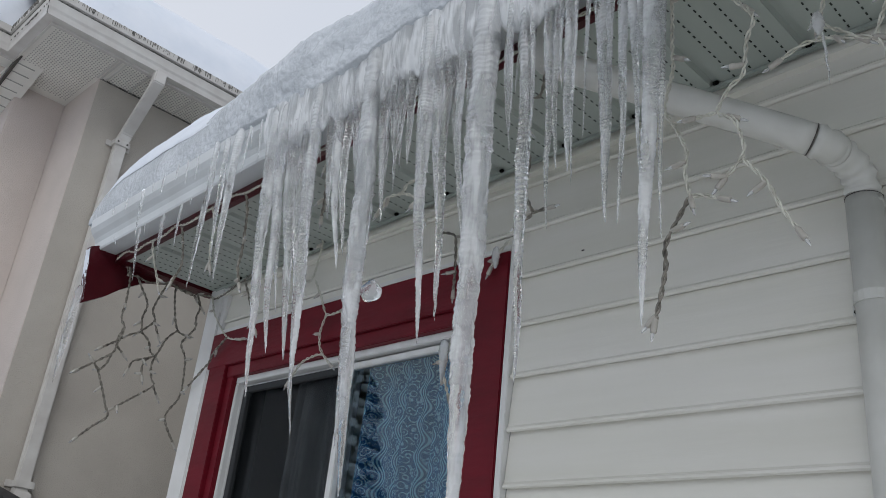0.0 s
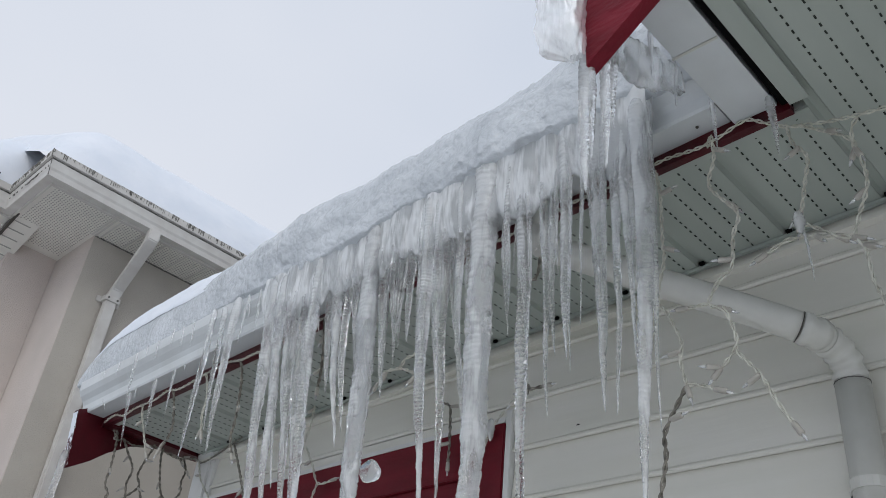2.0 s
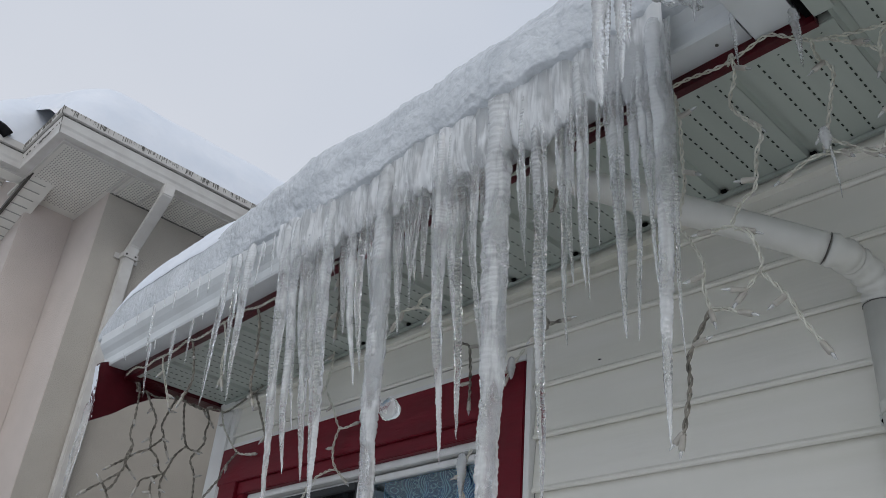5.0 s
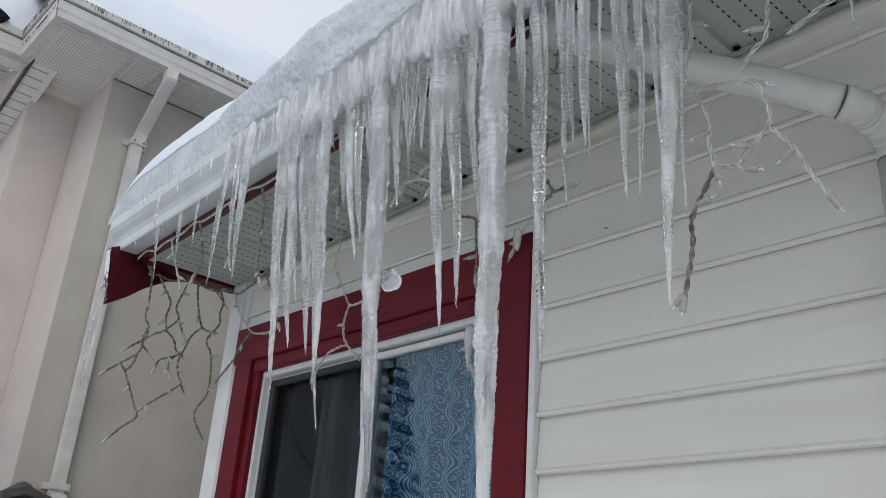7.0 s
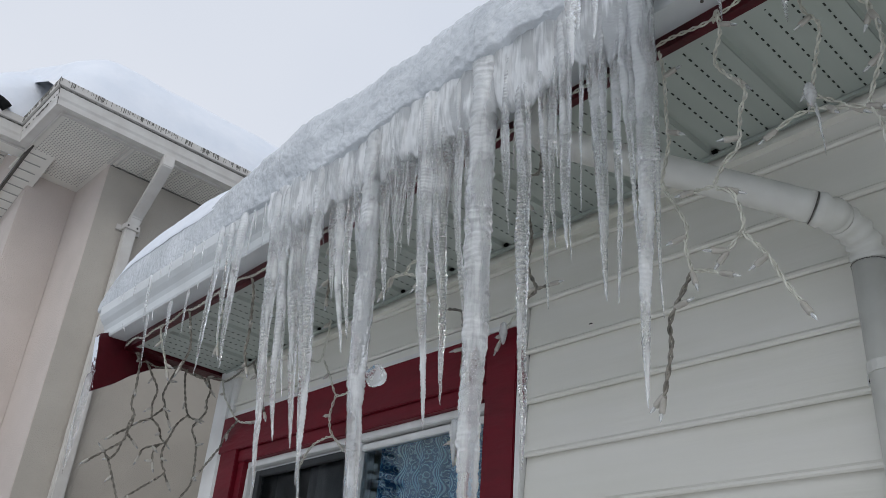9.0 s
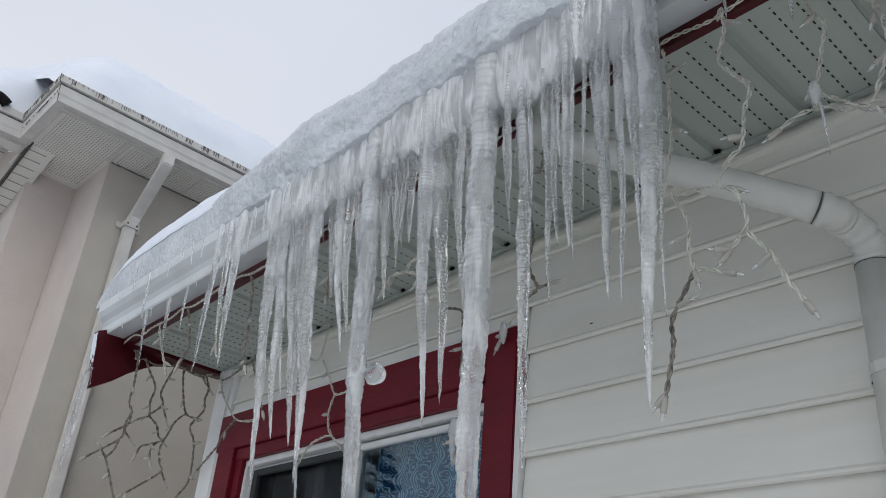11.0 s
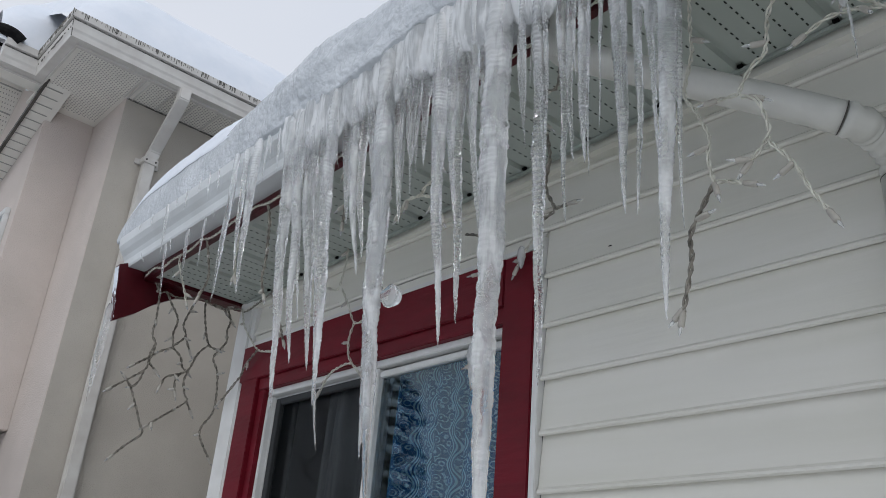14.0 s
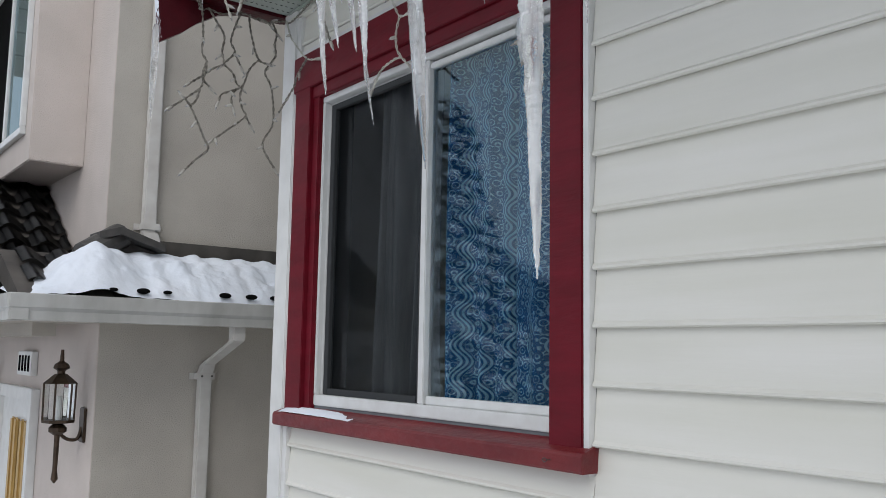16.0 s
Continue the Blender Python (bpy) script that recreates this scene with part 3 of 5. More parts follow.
# the round downpipe
pipe = thing("downpipe", "dull white round metal downpipe fixed to the siding", "downpipe")
Y0, Y1 = -0.44, -1.01
path = smooth_path([(-0.50, Y0, 3.02), (-0.50, Y0, 2.95), (-0.485, Y0 - 0.02, 2.915), (-0.45, -0.51, 2.880), (-0.24, -0.94, 2.652), (-0.14, -0.995, 2.632), (-0.082, Y1, 2.606), (-0.056, Y1, 2.562), (-0.055, Y1, 2.50)], 0.010)
cut = next(i for i, p in enumerate(path) if p.x > -0.215 and p.z < 2.8)
part("elbow_run", tube(bmesh.new(), path[:cut + 1], 0.035, 18), PIPE, pipe, smooth=True)
bend = path[cut:]
part("crimped_elbow", tube(bmesh.new(), bend, [0.0355 + 0.0042 * math.sin(i * 2.1) * (1 if i < len(bend) - 4 else 0) for i in range(len(bend))], 18), PIPE, pipe, "crimped white elbow", smooth=True)
way = (path[cut] - path[cut - 1]).normalized()
seam = [path[cut] - way * 0.0008, path[cut] + way * 0.0008]
part("joint_band", tube(bmesh.new(), seam, 0.0362, 18), FELT, pipe)
part("shaft", tube(bmesh.new(), [(-0.055, Y1, 2.56), (-0.055, Y1, 2.0), (-0.055, Y1, 0.1)], 0.038, 20), PIPE, pipe, smooth=True)
part("joint_band", tube(bmesh.new(), [(-0.055, Y1, 2.556), (-0.055, Y1, 2.5542)], 0.039, 20), FELT, pipe)
part("bracket", tube(bmesh.new(), [(-0.055, Y1, 2.335), (-0.055, Y1, 2.312)], 0.0405, 20), PIPE, pipe)
part("bracket_tab", boxed(-0.016, -0.006, Y1 + 0.03, Y1 + 0.06, 2.30, 2.335, 0.002), PIPE, pipe)
part("screw", tube(bmesh.new(), [(-0.016, Y1 + 0.05, 2.318), (-0.020, Y1 + 0.05, 2.318)], 0.006, 8), DARK, pipe)

# ---- snow and ice on the near roof ----
def rim_noise(y, z, k):
    """Rough, partly thawed snow: soft lumps with sharp little ledges."""
    ledge = abs(noise.noise((y * 9, z * 13, k + 4))) + 0.5 * abs(noise.noise((y * 23, z * 31, k + 7)))
    return 0.020 * noise.noise((y * 4, z * 6, k)) + 0.015 * (ledge - 0.3) + 0.0045 * noise.noise((y * 45, z * 52, k))


RIM = [(-0.50, 3.09), (-0.590, 3.085), (-0.622, 3.10), (-0.627, 3.135), (-0.628, 3.19), (-0.616, 3.255), (-0.58, 3.315), (-0.535, 3.365), (-0.47, 3.405), (-0.36, 3.45), (-0.1, 3.56), (0.6, 4.02), (3.0, 5.70)]


def snow_rim(u, v):
    y = -1.05 + 3.02 * u
    k = v * (len(RIM) - 1)
    i = min(int(k), len(RIM) - 2)
    f = k - i
    x = RIM[i][0] * (1 - f) + RIM[i + 1][0] * f
    z = RIM[i][1] * (1 - f) + RIM[i + 1][1] * f
    end = min(1.0, (1.97 - y) / 0.30)
    end = math.sqrt(max(0.0, 1 - (1 - end) ** 2))
    sink = 0.045 * min(1.0, max(0.0, (0.78 - y) / 0.3)) * max(0.0, 1 - (z - 3.085) / 0.3)
    top = max(0.0, (z - 3.085)) * (0.92 + 0.11 * (1.97 - y) / 3.0) * (0.25 + 0.75 * end)
    near = min(1.0, max(0.0, (1.0 - y) / 0.5))
    x2 = -0.50 + (x + 0.50) * (0.62 + 0.38 * near) if x < -0.5 else x
    b = (1.0 if 0.3 < k < 9 else 0.3) * (1 - 0.8 * min(1, max(0, (y - 0.5) / 0.7)))
    lump = 0.016 * noise.noise((y * 3.1, z * 4, 3)) * end
    return (x2 - (rim_noise(y, z, 0) + lump) * b, y + 0.004 * noise.noise((y * 20, z * 20, 5)), eave_z(y) + 0.150 - sink + top + rim_noise(y, z, 9) * b)


solid("snow_on_roof", grid_sheet(bmesh.new(), snow_rim, 420, 96), ICE_SNOW, "thick grey icy snow overhanging the gutter", "snow", smooth=True)


def far_cap(u, v):
    """Clean snow on the far end of the roof, thinning out over the icy edge."""
    x, y, z = snow_rim(0.70 + 0.294 * u, 0.40 + 0.42 * v)
    swell = (math.sin(math.pi * min(1.0, u * 1.0)) * math.sin(math.pi * (0.04 + 0.92 * v))) ** 0.5 if 0 < u < 1 else 0.0
    return (x - 0.006 * swell, y, z + 0.022 * swell - 0.007 + 0.004 * noise.noise((y * 18, z * 18, 2)))


solid("snow_patch", grid_sheet(bmesh.new(), far_cap, 90, 40), SNOW, "clean white snow on the far end of the eave", "snow", smooth=True)


def icicle_mesh(length, r, seed, seg=12, lean=0.0, flat=1.0):
    """A tapered, finely ribbed, slightly crooked icicle hanging from the origin; lean is how far its tip strays along the eave."""
    rng = random.Random(seed)
    bm = bmesh.new()
    n = max(10, int(length / 0.0027))
    ph, rib, pitch = rng.uniform(0, 6), rng.uniform(0.09, 0.19) * min(1.0, 0.010 / r) ** 1.6, rng.uniform(0.009, 0.013)
    full = 2.3 if r > 0.0125 else 1.6
    rings = []
    for i in range(n + 1):
        t = i / n
        d = t * length
        rad = r * ((1 - t ** full) ** 0.85 * 0.92 + 0.08) * (1 + 0.22 * noise.noise((seed * 3.1, d * 7, 0)))
        rad *= 1 + 0.06 * noise.noise((seed * 5.3, d * 90, 2))
        rad *= min(1.0, 0.45 + math.sqrt(d / 0.09))
        if t > 0.985:
            rad *= 0.6
        wander = min(1, t * 3)
        cx = 0.008 * noise.noise((seed * 1.7, d * 3.5, 4)) * wander + 0.0018 * noise.noise((seed, d * 40, 1))
        cy = 0.010 * noise.noise((seed * 2.3, d * 3.5, 8)) * wander + 0.0018 * noise.noise((seed, d * 40, 6)) + lean * (0.45 * t + 0.55 * t * t)
        ring = []
        for k in range(seg):
            a = 2 * math.pi * k / seg
            wave = 2 * math.pi * d / pitch + ph + 6 * noise.noise((seed * 1.3, d * 12, 3)) + 5 * noise.noise((math.cos(a) * 0.9 + seed, math.sin(a) * 0.9, d * 5))
            q = rad * (1 + rib * (0.5 + t) * math.sin(wave) + 0.10 * math.sin(3 * a + seed) + 0.16 * noise.noise((math.cos(a) * 2 + seed, math.sin(a) * 2, d * 10)) + 0.13 * noise.noise((math.cos(a) * 4 + seed, math.sin(a) * 4, d * 75)))
            ring.append(bm.verts.new((cx + q * math.cos(a) * flat, cy + q * math.sin(a), -d)))
        rings.append(ring)
    for r0, r1 in zip(rings, rings[1:]):
        for k in range(seg):
            bm.faces.new((r0[k], r0[(k + 1) % seg], r1[(k + 1) % seg], r1[k]))
    bm.faces.new(rings[0][::-1])
    bm.faces.new(rings[-1])
    return bm


def icicle(x, y, top, tip, r, seed, mat=ICE, label="clear ribbed icicle hanging from the gutter", lean=0.0, flat=1.0):
    ob = solid("icicle", icicle_mesh(top - tip, r, seed, lean=lean, flat=flat), mat, label, "icicle", "icicles along the eave", smooth=True)
    ob.location = (x, y, top)
    return ob


LONG = "long thick milky icicle hanging from the eave"
MID = "milky ribbed icicle hanging from the gutter"
THIN = "slim clear icicle hanging from the gutter"
# place along the eave, height of the root and of the tip, how far the tip strays, radius
FAR = [(1.426, 3.075, 2.858, -0.034, 0.0058), (1.266, 3.085, 3.001, -0.007, 0.0040), (1.172, 3.105, 3.031, -0.004, 0.0040), (1.101, 3.10, 2.986, -0.015, 0.0040), (1.033, 3.09, 2.994, -0.012, 0.0040), (0.903, 3.10, 2.550, -0.012, 0.0118), (0.833, 3.09, 2.623, -0.060, 0.0102),
       (0.756, 3.10, 2.533, -0.036, 0.0130), (0.696, 3.09, 2.904, -0.007, 0.0055), (0.630, 3.09, 2.923, -0.019, 0.0046), (1.355, 3.08, 3.036, -0.008, 0.0034), (0.685, 3.08, 2.993, -0.017, 0.0037), (1.56, 3.075, 3.02, 0.0, 0.0035), (1.67, 3.07, 3.03, 0.0, 0.003)]
UNDER = [(1.328, 2.963, 2.758, -0.023, 0.0070), (1.197, 2.971, 2.770, -0.015, 0.0052), (1.480, 2.972, 2.914, -0.019, 0.0036), (1.514, 2.955, 2.719, -0.062, 0.0062), (1.128, 2.975, 2.944, -0.004, 0.0034), (1.745, 2.982, 2.926, -0.041, 0.0038)]
LEFT = [(0.575, 3.09, 2.901, -0.050, 0.0054), (0.532, 3.09, 2.135, -0.137, 0.0155), (0.485, 3.09, 2.251, -0.140, 0.0138), (0.419, 3.09, 2.223, -0.152, 0.0135), (0.303, 3.09, 2.120, -0.098, 0.0150), (0.337, 3.09, 2.641, -0.086, 0.0074),
        (0.374, 3.08, 2.010, -0.202, 0.0100), (0.518, 3.08, 2.370, -0.173, 0.0099), (0.450, 3.08, 2.441, -0.149, 0.0098), (0.363, 3.08, 2.562, -0.103, 0.0114), (0.262, 3.09, 2.609, -0.076, 0.0112)]
MIDDLE = [(0.211, 3.09, 2.439, -0.111, 0.0116), (0.170, 3.09, 2.476, -0.085, 0.0115), (0.118, 3.09, 2.378, -0.099, 0.0083), (0.138, 3.08, 2.639, -0.073, 0.0078), (0.054, 3.10, 1.864, -0.108, 0.0240), (0.042, 3.09, 1.972, -0.056, 0.0150),
          (0.082, 3.09, 2.496, -0.072, 0.0121), (0.020, 3.08, 2.541, -0.069, 0.0112), (-0.004, 3.10, 2.594, -0.022, 0.0067), (-0.027, 3.10, 2.728, -0.035, 0.0090), (-0.049, 3.10, 2.607, -0.037, 0.0089), (-0.081, 3.10, 2.676, -0.045, 0.0111)]
CENTRE = [(-0.140, 3.11, 2.424, -0.056, 0.0092), (-0.167, 3.11, 2.181, -0.084, 0.0149), (-0.225, 3.11, 2.234, -0.059, 0.0127), (-0.201, 3.10, 2.478, -0.063, 0.0111), (-0.126, 3.10, 2.684, -0.058, 0.0102), (-0.250, 3.10, 2.690, -0.044, 0.0063), (-0.279, 3.11, 2.290, -0.085, 0.0099),
          (-0.307, 3.10, 2.394, -0.062, 0.0086), (-0.329, 3.10, 2.446, -0.045, 0.0093), (-0.380, 3.12, 1.601, -0.034, 0.0262), (-0.356, 3.12, 2.309, -0.046, 0.0143), (-0.425, 3.11, 2.590, -0.040, 0.0072), (-0.450, 3.10, 2.639, -0.017, 0.0079), (-0.473, 3.11, 2.520, -0.053, 0.0090), (-0.491, 3.11, 2.064, -0.036, 0.0145), (-0.518, 3.10, 2.658, -0.011, 0.0077)]
RIGHT = [(-0.554, 3.11, 2.372, -0.033, 0.0104), (-0.580, 3.10, 2.508, -0.017, 0.0099), (-0.618, 3.11, 2.485, -0.026, 0.0110), (-0.635, 3.10, 2.459, -0.004, 0.0060), (-0.665, 3.10, 2.563, 0.002, 0.0055), (-0.598, 3.10, 2.696, -0.012, 0.0069), (-0.691, 3.10, 2.624, -0.021, 0.0084),
         (-0.707, 3.11, 2.354, -0.019, 0.0145), (-0.732, 3.10, 2.578, 0.006, 0.0083), (-0.767, 3.10, 2.339, 0.013, 0.0097), (-0.750, 3.10, 2.607, 0.001, 0.0077), (-0.786, 3.10, 2.434, -0.023, 0.0091), (-0.830, 3.10, 2.126, 0.008, 0.0160), (-0.847, 3.10, 2.286, 0.001, 0.0076), (-0.810, 3.10, 2.585, 0.008, 0.0086)]
seed = 10
for rows, x in ((FAR, -0.600), (UNDER, -0.54), (LEFT, -0.605), (MIDDLE, -0.605), (CENTRE, -0.605), (RIGHT, -0.605)):
    for y, top, tip, stray, r in rows:
        seed += 1
        thick, small = r > 0.0145, r < 0.0075
        lab = LONG if thick else "small clear icicle on the gutter" if top - tip < 0.25 else THIN if small else MID
        icicle(x + (0.0 if thick or rows in (FAR, UNDER) else 0.004 + 0.006 * (seed % 3)), y, top, tip, r * (1.0 if small or rows is FAR else 1.18), seed, ICE_MILKY if thick or (r > 0.009 and seed % 3 == 0) else ICE, lab, lean=stray)
# the short slim ones between the roots of the long ones
rng = random.Random(5)
for i in range(30):
    y = 0.55 - 1.38 * (i + rng.random()) / 30
    icicle(-0.583 + 0.012 * rng.random(), y, 3.06, 2.80 + 0.10 * noise.noise((y * 4, 0, 6)) + rng.uniform(-0.13, 0.08), rng.uniform(0.005, 0.009), 100 + i, ICE, THIN, lean=rng.uniform(-0.05, 0.01))


def ice_sheet(u, v):
    """A closed curtain of fused icicles: front and back in one loop."""
    y = 0.585 - 1.44 * u
    root = eave_z(y) + 0.135
    low = 2.935 + 0.06 * noise.noise((y * 7, 0, 2)) + 0.045 * noise.noise((y * 26, 0, 7))
    low += 0.05 * max(0.0, 1 - u / 0.02) + 0.05 * max(0.0, 1 - (1 - u) / 0.03)
    front = v < 0.5
    s = v * 2 if front else 2 - v * 2
    z = root + (low - root) * s
    ridge = abs(math.sin(y * 47 + 3 * noise.noise((y * 5, 0, 1)))) ** 0.8
    thick = 0.017 + 0.008 * ridge + 0.004 * noise.noise((y * 22, z * 5, 3)) + 0.0018 * noise.noise((y * 80, z * 40, 5))
    return (-0.590 - (thick if front else -0.012) * (1 - s ** 5), y, z)


bm = bmesh.new()
grid_sheet(bm, ice_sheet, 420, 44)
bmesh.ops.remove_doubles(bm, verts=bm.verts[:], dist=0.0002)
solid("ice_curtain", bm, ICE_SHEET, "curtain of fused milky ice over the gutter front", "ice", smooth=True)

# ice over the tail of the porch rake, and the icicles below it
TAIL_Z = (2.825, 2.87, 2.95, 3.10, 3.19, 3.30, 3.41, 3.52, 3.60)
TAIL_Y = (-0.955, -0.930, -0.918, -0.916, -0.925, -0.962, -1.027, -1.12, -1.20)
TAIL_W = (0.015, 0.045, 0.053, 0.050, 0.050, 0.050, 0.052, 0.042, 0.01)


def tail_ice(u, v):
    a = 2 * math.pi * v
    z = 2.825 + 0.775 * u
    y, w = float(np.interp(z, TAIL_Z, TAIL_Y)), float(np.interp(z, TAIL_Z, TAIL_W))
    q = 1 + 0.25 * noise.noise((math.cos(a) * 1.5, math.sin(a) * 1.5, u * 6)) + 0.16 * noise.noise((math.cos(a) * 5, math.sin(a) * 5, u * 28)) + 0.06 * noise.noise((math.cos(a) * 12, math.sin(a) * 12, u * 70))
    return (-1.01 + 0.6 * w * q * math.cos(a), y + w * q * math.sin(a), z + 0.012 * noise.noise((math.cos(a) * 3, math.sin(a) * 3, u * 9)))


solid("tail_ice", grid_sheet(bmesh.new(), tail_ice, 130, 48), ICE_SHEET, "lump of clear ice frozen over the porch roof's tail", "ice", smooth=True)


def porch_snow(u, v):
    y = -1.22 - 1.4 * u
    x = -0.99 + 1.7 * v
    lift = 0.13 * min(1, u * 7 + 0.15) * min(1, (v * 12) + 0.05) ** 0.5
    return (x - 0.01 * noise.noise((y * 9, x * 9, 1)), y, rake(y) + 0.018 + lift + 0.012 * noise.noise((x * 8, y * 8, 0)))


solid("snow_on_porch_roof", grid_sheet(bmesh.new(), porch_snow, 60, 40), SNOW, "snow lying on the porch roof", "snow", smooth=True)
for x, y, top, tip, r in ((-0.965, -0.955, 2.90, 2.62, 0.012), (-0.93, -0.98, 2.96, 2.70, 0.011), (-0.80, -0.985, 3.06, 2.93, 0.006), (-0.70, -0.98, 3.07, 2.92, 0.007), (-0.55, -0.985, 3.07, 2.91, 0.006), (-0.50, -1.09, 3.06, 2.87, 0.009)):
    icicle(x, y, top, tip, r, int(-1000 * x), ICE, "small clear icicle at the porch corner")
icicle(-0.565, 1.885, 2.78, 2.37, 0.015, 301, ICE, "frosty icicle hanging from the red board end")


def frost(u, v):
    z = 2.72 + 0.22 * v
    return (-0.549 - 0.128 * (z - 2.715) - 0.005 * noise.noise((z * 60, u * 9, 1)), 1.866 + 0.042 * u, z)


solid("frost", grid_sheet(bmesh.new(), frost, 8, 24), SNOW, "frost along the edge of the red board", "frost", smooth=True)
bm = bmesh.new()
bmesh.ops.create_icosphere(bm, subdivisions=3, radius=0.027)
for v in bm.verts:
    v.co = Vector((v.co.x * 0.7, v.co.y * 1.25, v.co.z)) * (1 + 0.25 * noise.noise(v.co * 40))
ob = solid("ice_lump", bm, ICE, "rounded lump of clear ice on an icicle", "ice", smooth=True)
ob.location = (-0.60, -0.062, 2.345)


def corner_ice(u, v):
    a = 2 * math.pi * v
    q = 1 + 0.4 * noise.noise((math.cos(a) * 2, math.sin(a) * 2, u * 7)) + 0.15 * noise.noise((math.cos(a) * 6, math.sin(a) * 6, u * 25))
    w = math.sin(math.pi * (0.06 + 0.88 * u)) ** 0.5
    return (-0.955 + 0.30 * u + 0.02 * q * math.cos(a), -0.965 - 0.01 * u + 0.016 * w * q * math.cos(a), 2.90 + 0.13 * u + 0.055 * w * q * math.sin(a))


solid("corner_ice", grid_sheet(bmesh.new(), corner_ice, 50, 20), ICE, "lumpy clear ice at the gutter's inner corner", "ice", smooth=True)
icicle(-0.968, -0.948, 2.88, 2.55, 0.014, 402, ICE, "clear icicle at the porch roof's tail")
icicle(-0.945, -0.975, 2.92, 2.60, 0.012, 403, ICE, "clear icicle at the porch roof's tail")
icicle(-0.07, 0.222, 2.43, 2.30, 0.017, 410, ICE_MILKY, "small frozen lump before the window")
icicle(-0.06, 0.05, 2.70, 2.63, 0.013, 411, ICE_MILKY, "small frozen lump on the light string")
icicle(-0.43, -1.087, 2.77, 2.715, 0.014, 412, ICE_MILKY, "small frozen lump on the light string")
icicle(-0.43, -1.095, 2.72, 2.60, 0.003, 413, ICE, "thin clear icicle under a light string")

# ---- the next house ----
NX, NY = -0.36, 3.1
nb = thing("neighbour_house", "taupe stucco house with white gutters and snowy roof", "house", kind="structure")
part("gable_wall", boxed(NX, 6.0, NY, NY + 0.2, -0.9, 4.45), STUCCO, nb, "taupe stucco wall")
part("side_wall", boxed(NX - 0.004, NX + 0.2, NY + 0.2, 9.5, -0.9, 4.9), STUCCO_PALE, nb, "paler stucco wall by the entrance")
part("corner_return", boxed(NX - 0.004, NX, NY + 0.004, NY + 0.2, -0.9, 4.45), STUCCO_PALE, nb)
bay = part("bay", boxed(-0.655, NX, 3.60, 5.2, 2.485, 4.50, 0.006), STUCCO_PALE, nb, "stucco bay standing out from the wall")
BX = -0.655
w = part("bay_window", boxed(BX - 0.006, BX + 0.02, 3.76, 4.84, 2.70, 3.74), DARK, nb, "dark window with white frame")
for n_, a in (("window_frame", (BX - 0.03, BX, 3.73, 3.77, 2.70, 3.74)), ("window_frame", (BX - 0.03, BX, 3.73, 4.86, 2.655, 2.70)), ("window_frame", (BX - 0.03, BX, 3.73, 4.86, 3.74, 3.785)), ("window_frame", (BX - 0.03, BX, 4.19, 4.235, 2.70, 3.74)), ("window_frame", (BX - 0.03, BX, 4.82, 4.86, 2.70, 3.74))):
    part(n_, boxed(*a, 0.004), VINYL, w)
part("pane", sheet(BX - 0.014, 3.77, 4.19, 2.70, 3.74), GLASS_DOUBLE, w)

# upper eave: one gutter round the corner, its soffit, and the gable that stands forward
SZ = 4.44
GP = [(0.0, 0.0), (-0.062, 0.0), (-0.066, 0.03), (-0.072, 0.045), (-0.078, 0.092), (-0.071, 0.097), (-0.071, 0.101), (-0.090, 0.106), (-0.093, 0.146), (-0.083, 0.150), (0.0, 0.135)]


def mitred(prof, corners, signs):
    """A profile carried round square corners; signs say how its outward side lies in x and y at each corner."""
    bm = bmesh.new()
    rings = [[bm.verts.new((cx + sx * p, cy + sy * p, SZ + q)) for p, q in prof] for (cx, cy), (sx, sy) in zip(corners, signs)]
    k = len(prof)
    for a, b in zip(rings, rings[1:]):
        for i in range(k):
            bm.faces.new((a[i], a[(i + 1) % k], b[(i + 1) % k], b[i]))
    bm.faces.new(rings[0])
    bm.faces.new(rings[-1][::-1])
    return bm


GX, GY, GY2 = -0.772, 2.805, 3.36
TURN = [(6.0, GY), (GX, GY), (GX, GY2), (-1.04, GY2)]
WAYS = [(0, 1), (1, 1), (1, 1), (0, 1)]
ug = part("upper_gutter", mitred(GP, TURN, WAYS), NBR_WHITE, nb, "weathered white gutter with dirty streaks")
part("groove_dirt", mitred([(-0.0712, 0.0965), (-0.0795, 0.0935), (-0.0795, 0.0995), (-0.0712, 0.1015)], TURN, WAYS), GRIME_SHADE, ug, "line of black grime in the gutter's groove")
part("fascia_board", mitred([(0.0, -0.012), (-0.012, -0.012), (-0.012, 0.0), (0.0, 0.0)], TURN, WAYS), NBR_WHITE, nb)
part("corner_seam", tube(bmesh.new(), [(GX - 0.0935, GY - 0.0935, SZ + 0.148), (GX - 0.0915, GY - 0.0915, SZ + 0.106), (GX - 0.0725, GY - 0.0725, SZ + 0.099), (GX - 0.0785, GY - 0.0785, SZ + 0.092), (GX - 0.0665, GY - 0.0665, SZ + 0.03), (GX - 0.0625, GY - 0.0625, SZ)], 0.0025, 6), GRIME_SHADE, ug)
streaks = bmesh.new()
rng = random.Random(11)
for i in range(420):
    x = -0.86 + 2.2 * rng.random() ** 0.9
    dense = 0.5 + 0.5 * noise.noise((x * 7, 0, 3))
    if rng.random() < dense + 0.15:
        w, h = rng.uniform(0.0012, 0.0045), rng.uniform(0.004, 0.034) * (0.5 + dense)
        box(streaks, x, x + w, GY - 0.0937, GY - 0.091, SZ + 0.146 - h, SZ + 0.147)
